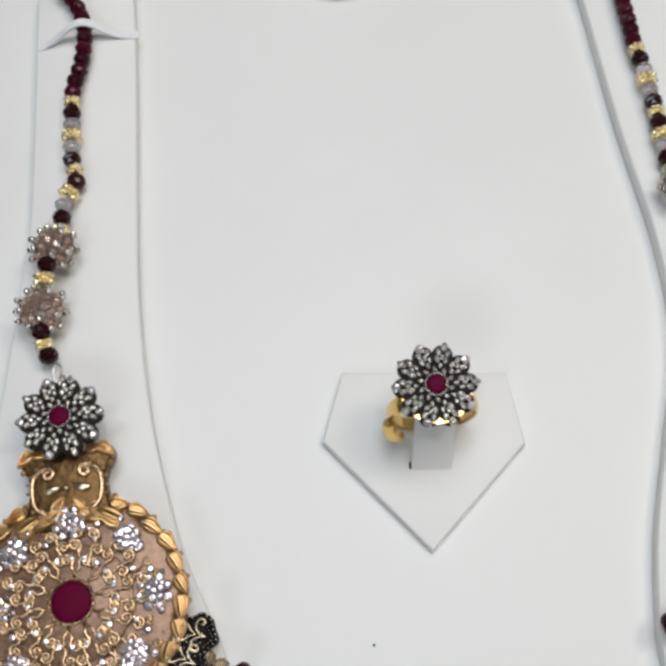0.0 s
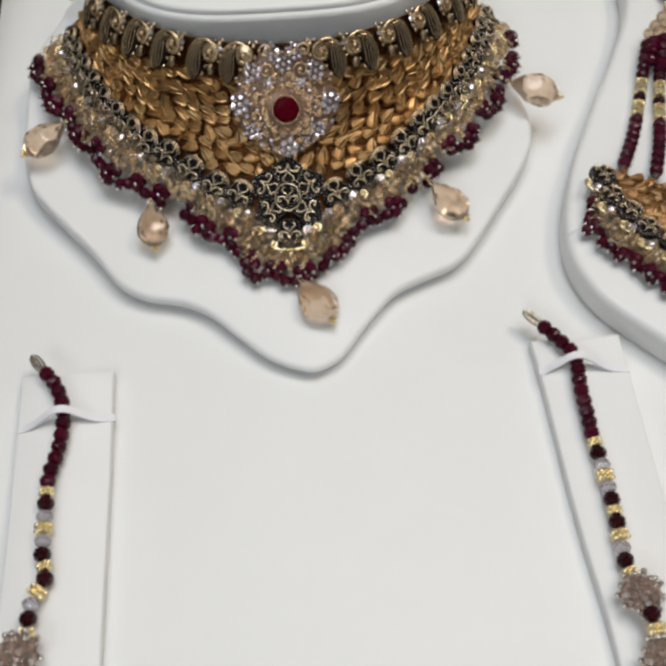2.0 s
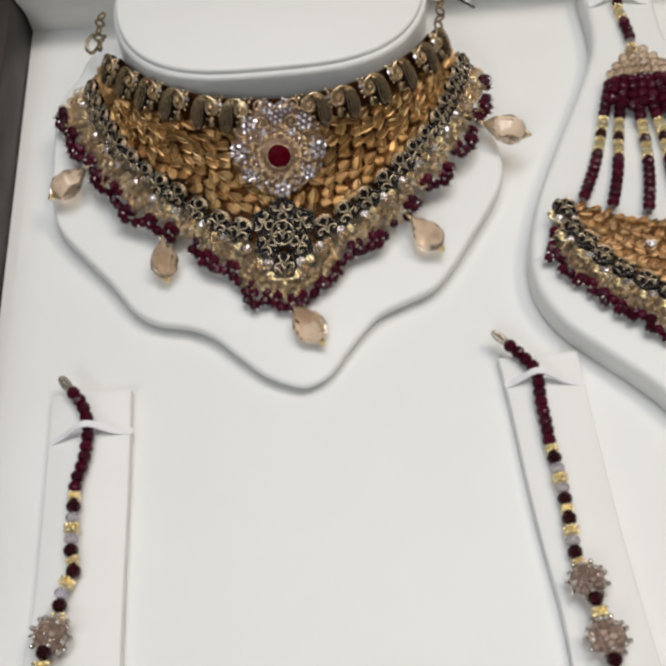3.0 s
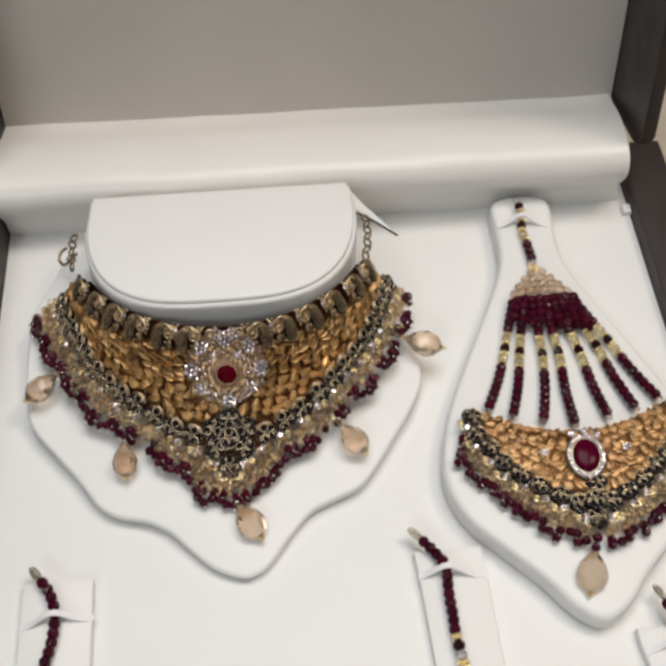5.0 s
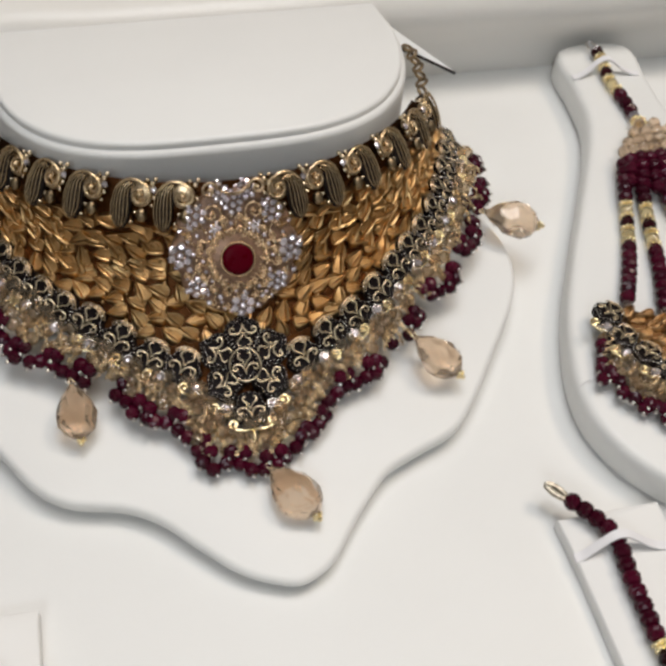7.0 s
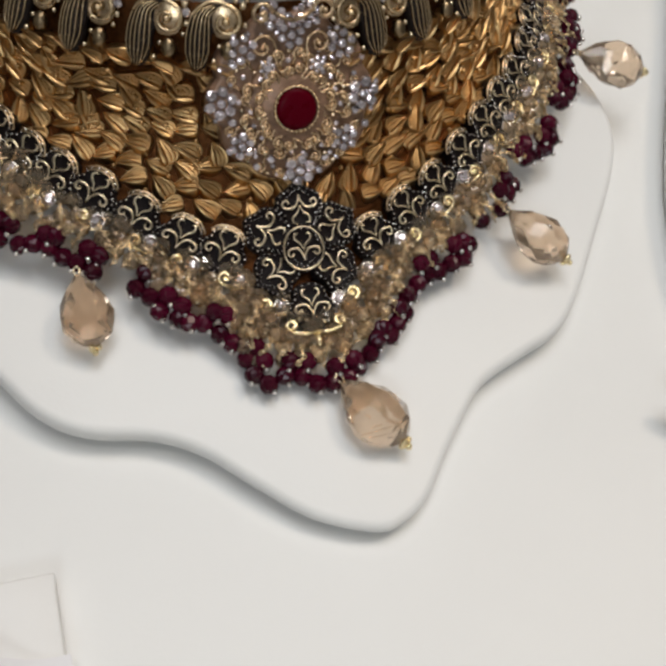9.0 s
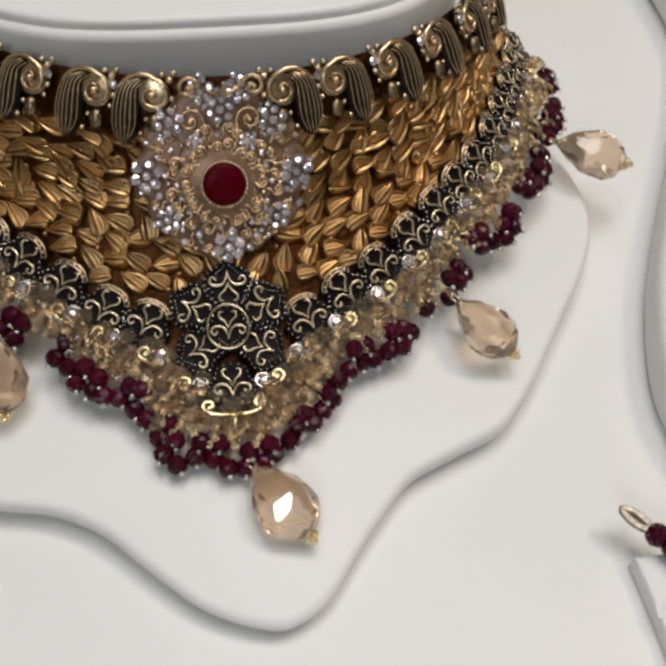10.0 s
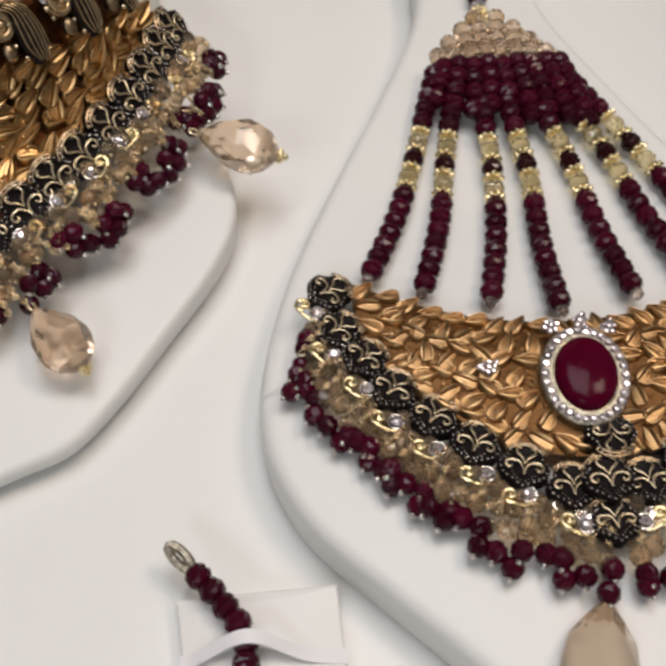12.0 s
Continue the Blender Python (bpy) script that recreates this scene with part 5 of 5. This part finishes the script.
def earring(points, flower_xy, disc_xy, label):
    ear = thing("earring", pose(disc_xy[0] * MM, disc_xy[1] * MM, 0.0042), label, "earring", "pair of earrings")
    points = list(points[:-5]) + [(x, y - 0.0013, z) for x, y, z in points[-5:]]  # the clusters hang a little lower
    p0 = Vector(points[0])
    d0 = (Vector(points[1]) - p0).normalized()
    c0 = p0 - d0 * 0.0028
    ringpts = []
    for k in range(14):
        a = 2 * math.pi * k / 14
        side_v = Vector((-d0.y, d0.x, 0))
        ringpts.append(tuple(c0 + d0 * 0.0028 * math.cos(a) + side_v * 0.0009 * math.sin(a)))
    part("clasp", Geo().tube(ringpts, 0.0008, 7, True), M_CLASP, ear, "textured silver end loop")
    order = "+hDKHKDhDHKDh"
    n = len(points)
    cut = n - 4
    string_beads(ear, points[:cut], order)
    a, b, c, d = (Vector(q) for q in points[cut - 1:cut + 3])
    e = Vector(points[-1])
    bead_cluster(ear, a.lerp(b, 0.45) + Vector((0, 0, 0.0015)), 4.9)
    string_beads(ear, [a.lerp(b, 0.78) + Vector((0, 0, 0.003)), b.lerp(c, 0.15) + Vector((0, 0, 0.003)), b.lerp(c, 0.62) + Vector((0, 0, 0.002))], "DH", False)
    bead_cluster(ear, c + Vector((0, 0.001, 0.0015)), 5.2)
    string_beads(ear, [c.lerp(d, 0.55) + Vector((0, 0, 0.003)), d.lerp(e, 0.3) + Vector((0, 0, 0.001)), e], "DhD")
    fx, fy = flower_xy
    gx, gy = disc_xy
    tilt = math.degrees(math.atan2(gx - fx, fy - gy))
    for k in (0, 1):
        t = 0.25 + 0.4 * k
        q = e.lerp(Vector((fx * MM, fy * MM + 0.008, 0.011)), t + 0.2)
        lk = Geo().tube([(1.0 * MM * math.cos(w), 2.3 * MM * math.sin(w), 0) for w in [2 * math.pi * i / 12 for i in range(12)]], 0.3 * MM, 6, True)
        part("link", lk.mesh("link", M_SILVER), M_SILVER, ear, m=Matrix.Translation(q) @ pose(0, 0, 0, 0, 60 * k, 0))
    star_flower(ear, flat_at(fx, fy, 14.5, tilt), 9.2)
    # gold neck of scrolls between flower and disc
    nm = flat_at(fx + (gx - fx) * 0.36, fy + (gy - fy) * 0.36, 10.5, tilt)
    half_neck = [(0, -9.0), (5.5, -9.6), (9.6, -8.6), (9.0, -5.5), (8.3, -2.0), (8.2, 2.0), (9.4, 4.4), (10.2, 6.8), (8.6, 8.4), (4.6, 7.4)]
    shape = flat(spline(half_neck + [(0, 7.6)] + [(-x, y) for x, y in reversed(half_neck[1:])], 4))
    nk = part("scroll_neck", Geo().prism([(x * MM, y * MM) for x, y in shape], -4.0 * MM, 0.5 * MM, 0.9 * MM, 3).mesh("scroll_neck", M_NECK_SHADE, True, 50), M_NECK_SHADE, ear, "gold scrolled neck piece", m=nm)
    for s in (1, -1):
        # a bordered volute, a small leaf pair above, a large leaf at the foot
        line = [(s * p.x * MM, p.y * MM, 1.0 * MM) for p in spline([(4.4, -6.2), (6.6, -4.6), (7.4, -1.0), (6.8, 2.4), (4.6, 4.0)], 4, False)] + lifted(spiral(s * 4.0, 2.6, 1.5, 0.4, radians(70 if s > 0 else 110), s * 1.2, 12), 1.0 * MM)
        part("scroll", Geo().tube(line, 0.50 * MM, 6).mesh("scroll", M_SCROLL), M_SCROLL, nk, m=nm)
        for k in range(9):
            q = spline([(4.6, -6.8), (7.5, -5.0), (8.4, -1.0), (7.8, 2.6), (5.0, 5.2)], 2, False)[k]
            part("gold_ball", GOLDBALL, M_GOLD, nk, m=nm @ Matrix.Translation((s * q.x * MM, q.y * MM, 0.7 * MM)) @ Matrix.Scale(0.8, 4))
        part("oval_grain", GOLDPIN, M_WIRE, nk, "bright oval gold grain", m=nm @ Matrix.Translation((s * 3.2 * MM, -0.9 * MM, 0.9 * MM)) @ pose(0, 0, 0, 0, 0, s * -12) @ Matrix.Diagonal((4.4, 2.0, 1.6, 1)))
        for n, (lx, ly, sp, sc) in enumerate(((8.6, 6.2, -118, 0.85), (6.4, 7.0, -84, 0.75), (8.4, -7.4, 66, 1.15), (5.2, -8.2, 82, 0.9), (1.5, -4.4, 24, 0.75), (2.6, -6.6, 52, 0.75))):
            part("leaf", LEAVES[n if s > 0 else (n + 3) % 6], M_GOLD, nk, m=nm @ Matrix.Translation((s * lx * MM, ly * MM, 0.6 * MM)) @ pose(0, 0, 0, 0, 0, s * sp) @ Matrix.Scale(sc, 4))
        for bx, by in ((9.2, 3.8), (9.0, -4.2), (10.4, -7.0)):
            part("gold_ball", GOLDBALL, M_GOLD, nk, m=nm @ Matrix.Translation((s * bx * MM, by * MM, 0.4 * MM)) @ Matrix.Scale(1.4, 4))
    part("gold_ball", GOLDPIN, M_WIRE, nk, m=nm @ Matrix.Translation((0, -0.9 * MM, 1.2 * MM)) @ Matrix.Scale(1.5, 4))
    # the round disc
    dm = flat_at(gx, gy, 9.8, tilt)
    disc = part("disc", Geo().prism(lobed(22.0, 12, 0.05), -5.0 * MM, 0.3 * MM, 1.2 * MM, 3).mesh("disc", M_FROST, True, 50), M_FROST, ear, "frosted gilt disc set with clear stones and a red centre", m=dm)
    part("inner_disc", Geo().lathe([(12.5 * MM, 0.0), (12.2 * MM, 0.9 * MM), (10.0 * MM, 1.5 * MM), (5.5 * MM, 2.2 * MM), (0.3 * MM, 2.3 * MM)], 44).mesh("inner_disc", M_FROST, True, 50), M_FROST, disc, m=dm)
    cm = dm @ Matrix.Translation((0, 0, 2.4 * MM))
    cabochon(disc, cm, 4.2, 4.2, 0.8, mat=M_DULL)
    bezel(disc, cm, 4.55, 4.55, 26, M_LOOP, 0.44)
    for k in range(8):
        a = 2 * math.pi * k / 8 + math.pi / 2
        floret(disc, dm @ Matrix.Translation((16.6 * MM * math.cos(a), 16.6 * MM * math.sin(a), 1.0 * MM)), 3.0 if k % 2 == 0 else 2.2, STONE_BIG, 7)
        floret(disc, dm @ Matrix.Translation((16.6 * MM * math.cos(a), 16.6 * MM * math.sin(a), 1.4 * MM)), 1.5, STONE_BIG, 5)
        a += math.pi / 8
        part("stone", STONE, M_CLEAR, disc, m=dm @ Matrix.Translation((13.6 * MM * math.cos(a), 13.6 * MM * math.sin(a), 1.2 * MM)))
    for k in range(60):
        a = 6.0 * k + (0, 3.5, 1.5)[k % 3]
        rr = (7.6, 10.6, 13.4)[k % 3]
        part("scroll", SCROLL, M_SCROLL, disc, m=dm @ pose(0, 0, 0, 0, 0, a) @ Matrix.Translation((0, rr * MM, (2.4 - 0.45 * (k % 3)) * MM)) @ Matrix.Diagonal((1.1 if k % 2 else -1.1, 1.1, 1, 1)))
        if k % 3 == 1:
            part("stone", STONE, M_CLEAR, disc, m=dm @ pose(0, 0, 0, 0, 0, a + 7) @ Matrix.Translation((0, 9.0 * MM, 2.3 * MM)) @ pose(0, 0, 0, rnd.uniform(-12, 12), rnd.uniform(-12, 12), 0))
        if k % 2:
            part("gold_ball", GOLDPIN, M_WIRE, disc, m=dm @ pose(0, 0, 0, 0, 0, a + 3) @ Matrix.Translation((0, (6.6 + 2.9 * (k % 3)) * MM, 2.2 * MM)))
    for k in range(30):
        a = 12.0 * k - 5
        turn = (62 if a % 360 < 180 else -62) + rnd.uniform(-14, 14)
        part("leaf", LEAVES[(k % 3) + (3 if turn > 0 else 0)], M_GOLD, disc, m=dm @ pose(0, 0, 0, 0, 0, a) @ Matrix.Translation((0, (21.6 + 0.5 * (k % 2)) * MM, 0.2 * MM)) @ pose(0, 0, 0, -8, 0, turn) @ Matrix.Scale(0.95, 4))
        for g, q in ((4.5, 23.6), (7.0, 22.9)):
            part("gold_ball", GOLDBALL, M_GOLD, disc, m=dm @ pose(0, 0, 0, 0, 0, a + g) @ Matrix.Translation((0, q * MM, -0.1 * MM)) @ Matrix.Scale(1.25, 4))
        q = dm @ pose(0, 0, 0, 0, 0, a + rnd.uniform(-4, 4)) @ Matrix.Translation((0, rnd.uniform(13.5, 19.0) * MM, 0.9 * MM))
        part("scroll", SCROLL, M_SCROLL, disc, m=q @ pose(0, 0, 0, 0, 0, rnd.uniform(-90, 90)) @ Matrix.Scale(0.8, 4))
        part("stone", STONE, M_CLEAR, disc, m=q @ Matrix.Translation((1.6 * MM, 1.0 * MM, 0.2 * MM)) @ pose(0, 0, 0, rnd.uniform(-15, 15), rnd.uniform(-15, 15), 0))
    # fringe on the lower half
    for k in range(13):
        a = radians(-22 - 136 * k / 12)
        enamel_unit(ear, dm @ Matrix.Translation((26.0 * MM * math.cos(a), 26.0 * MM * math.sin(a), -0.6 * MM)) @ pose(0, 0, 0, 0, 0, math.degrees(a) + 90))
    for k in range(34):
        a = radians(-26 - 128 * k / 33)
        for rr in (30.0, 33.0):
            part("crystal_bead", CRYSTAL, M_CHAMP, ear, m=flat_at(gx + (rr + rnd.uniform(-0.8, 0.8)) * math.cos(a), gy + (rr + rnd.uniform(-0.8, 0.8)) * math.sin(a), 7.2 + rnd.uniform(0, 1.2), rnd.uniform(0, 90), rnd.uniform(0, 90)))
        way = (math.cos(a), math.sin(a), 0.2)
        pinned_bead(ear, flat_at(gx + 37.2 * math.cos(a) + rnd.uniform(-0.6, 0.6), gy + 37.2 * math.sin(a) + rnd.uniform(-0.6, 0.6), 6.6), BEAD, M_MAROON, out=way, reach=2.1)
        if k % 2:
            pinned_bead(ear, flat_at(gx + 35.0 * math.cos(a), gy + 35.0 * math.sin(a), 8.4), BEAD, M_MAROON, out=way, reach=2.1)
    return ear


def path_mm(pts, z=0.0072):
    return [(x * MM, y * MM, z) for x, y in pts]


earring(path_mm(((-76.5, -143.2), (-72.6, -148.5), (-70.2, -155.5), (-70.0, -161.5), (-70.8, -168.5), (-72.8, -176.5), (-72.9, -187.2), (-72.8, -197.6), (-71.6, -203.1), (-74.6, -209.5), (-75.3, -216.6), (-77.9, -226.2), (-79.0, -237.7), (-79.0, -243.6), (-76.9, -249.4))),
        (-72.9, -266.6), (-70.6, -305.5), "long gold earring with a red-centred disc and bead strand")
earring(path_mm(((64.6, -138.2), (69.0, -143.5), (72.6, -149.7), (72.3, -159.1), (72.6, -168.3), (72.6, -173.5), (73.4, -181.7), (73.9, -190.0), (74.2, -199.4), (74.0, -207.9), (74.8, -212.0), (76.8, -222.9), (78.2, -234.0), (78.8, -240.0), (80.0, -247.0))),
        (81.6, -262.5), (84.5, -302.5), "matching gold earring with a maroon bead strand")

# a further card at the edge of the tray, with the start of one more strand
card_s = earring_card(side([(0.1385, -0.1770), (0.1388, -0.1840), (0.1425, -0.2050), (0.1455, -0.2300), (0.1470, -0.2600)], 4), side([(0.1640, -0.1770), (0.1650, -0.1840), (0.1690, -0.2050), (0.1720, -0.2300), (0.1730, -0.2600)], 4), -0.177, "white card with a bead strand at the tray's edge")
strap(card_s, (0.1392, -0.1860, 0.0044), (0.1650, -0.1830, 0.0044), 0.0022, 0.0050, 0.5)
strand = thing("bead_strand", pose(0.152, -0.19, 0.0042), "dark maroon bead strand with a silver end loop", "jewellery")
part("clasp", Geo().tube([(0.1490 + 0.0009 * math.cos(a) - 0.0012 * math.sin(a), -0.1655 + 0.0026 * math.sin(a), 0.0070) for a in [2 * math.pi * k / 14 for k in range(14)]], 0.0007, 7, True), M_CLASP, strand, "textured silver end loop")
string_beads(strand, path_mm(((150.0, -168.6), (152.2, -175.0), (152.6, -184.0), (154.5, -200.0), (157.0, -220.0), (159.0, -245.0))), "+hDKHKDhDHKDh")

# ---- the ring on its card ----
ring = thing("finger_ring", pose(0.0075, -0.272, 0.0026), "gold ring with a dark stone-set flower and red centre", "ring")
hoop = []
for k in range(40):
    a = 2 * math.pi * k / 40
    w = 1.6 + 0.9 * max(0, math.sin(a))
    c = Vector((7.5 + 9.4 * math.cos(a), -271.2, 12.4 + 9.4 * math.sin(a)))
    r = Vector((math.cos(a), 0, math.sin(a)))
    hoop.append([tuple((c + r * q + Vector((0, y * w, 0))) * MM) for q, y in ((0.0, -1), (0.55, -0.8), (0.75, 0), (0.55, 0.8), (0.0, 1), (-0.45, 0.7), (-0.45, -0.7))])
hoop.append(hoop[0])
part("band", Geo().grid(hoop, True), M_BAND, ring, "smooth yellow gold band")
part("band_end", Geo().tube([tuple(p) for p in spline([(-0.0024, -0.2735, 0.0135), (-0.0022, -0.2746, 0.0108), (-0.0008, -0.2752, 0.0088), (0.0008, -0.2750, 0.0082)], 5, False)], [0.0011 + 0.0004 * math.sin(math.pi * min(1.0, 0.1 + k / 17)) for k in range(16)], 10), M_BAND, ring, "overlapping end of the open band")
part("gallery", Geo().lathe([(5.2 * MM, 20.6 * MM), (6.6 * MM, 22.0 * MM), (7.6 * MM, 23.2 * MM)], 24, Matrix.Translation((0.0075, -0.2700, 0))), M_BAND, ring)
star_flower(ring, flat_at(7.5, -269.4, 23.8, 0, 6), 9.0)
flap = Geo()
fr = [[(x0 * MM, y * MM, z * MM) for x0, y, z in ((2.4 + 0.14 * t, -281.4 + 1.1 * t, 2.7 + 1.25 * t + q), (11.4 + 0.14 * t, -282.0 + 1.1 * t, 2.7 + 1.25 * t + q))] for t, q in ((0, 0), (4, 0.3), (8, 0))]
lo = [[(x, y + 0.0004, z - 0.0006) for x, y, z in r] for r in fr]
flap.grid(fr).grid([r[::-1] for r in lo])
flap.add([fr[0][0], fr[1][0], fr[2][0], lo[2][0], lo[1][0], lo[0][0]], [(0, 1, 2, 3, 4, 5)])
flap.add([fr[0][1], fr[1][1], fr[2][1], lo[2][1], lo[1][1], lo[0][1]], [(5, 4, 3, 2, 1, 0)])
part("slot_flap", flap, M_CARD, ring_card, "white flap that holds the ring upright", smooth=False)
part("slot", Geo().tube([(0.00215, -0.2812, 0.0027), (0.0023, -0.2796, 0.0028)], 0.00022, 5), M_OXIDE, ring_card, "dark cut beside the flap")
tagged(part("speck", Geo().ball((-0.0095, -0.3180, 0.0003), 0.0003, 6, 4), M_OXIDE, None), "tiny dark speck of dust on the white tray", "dust")
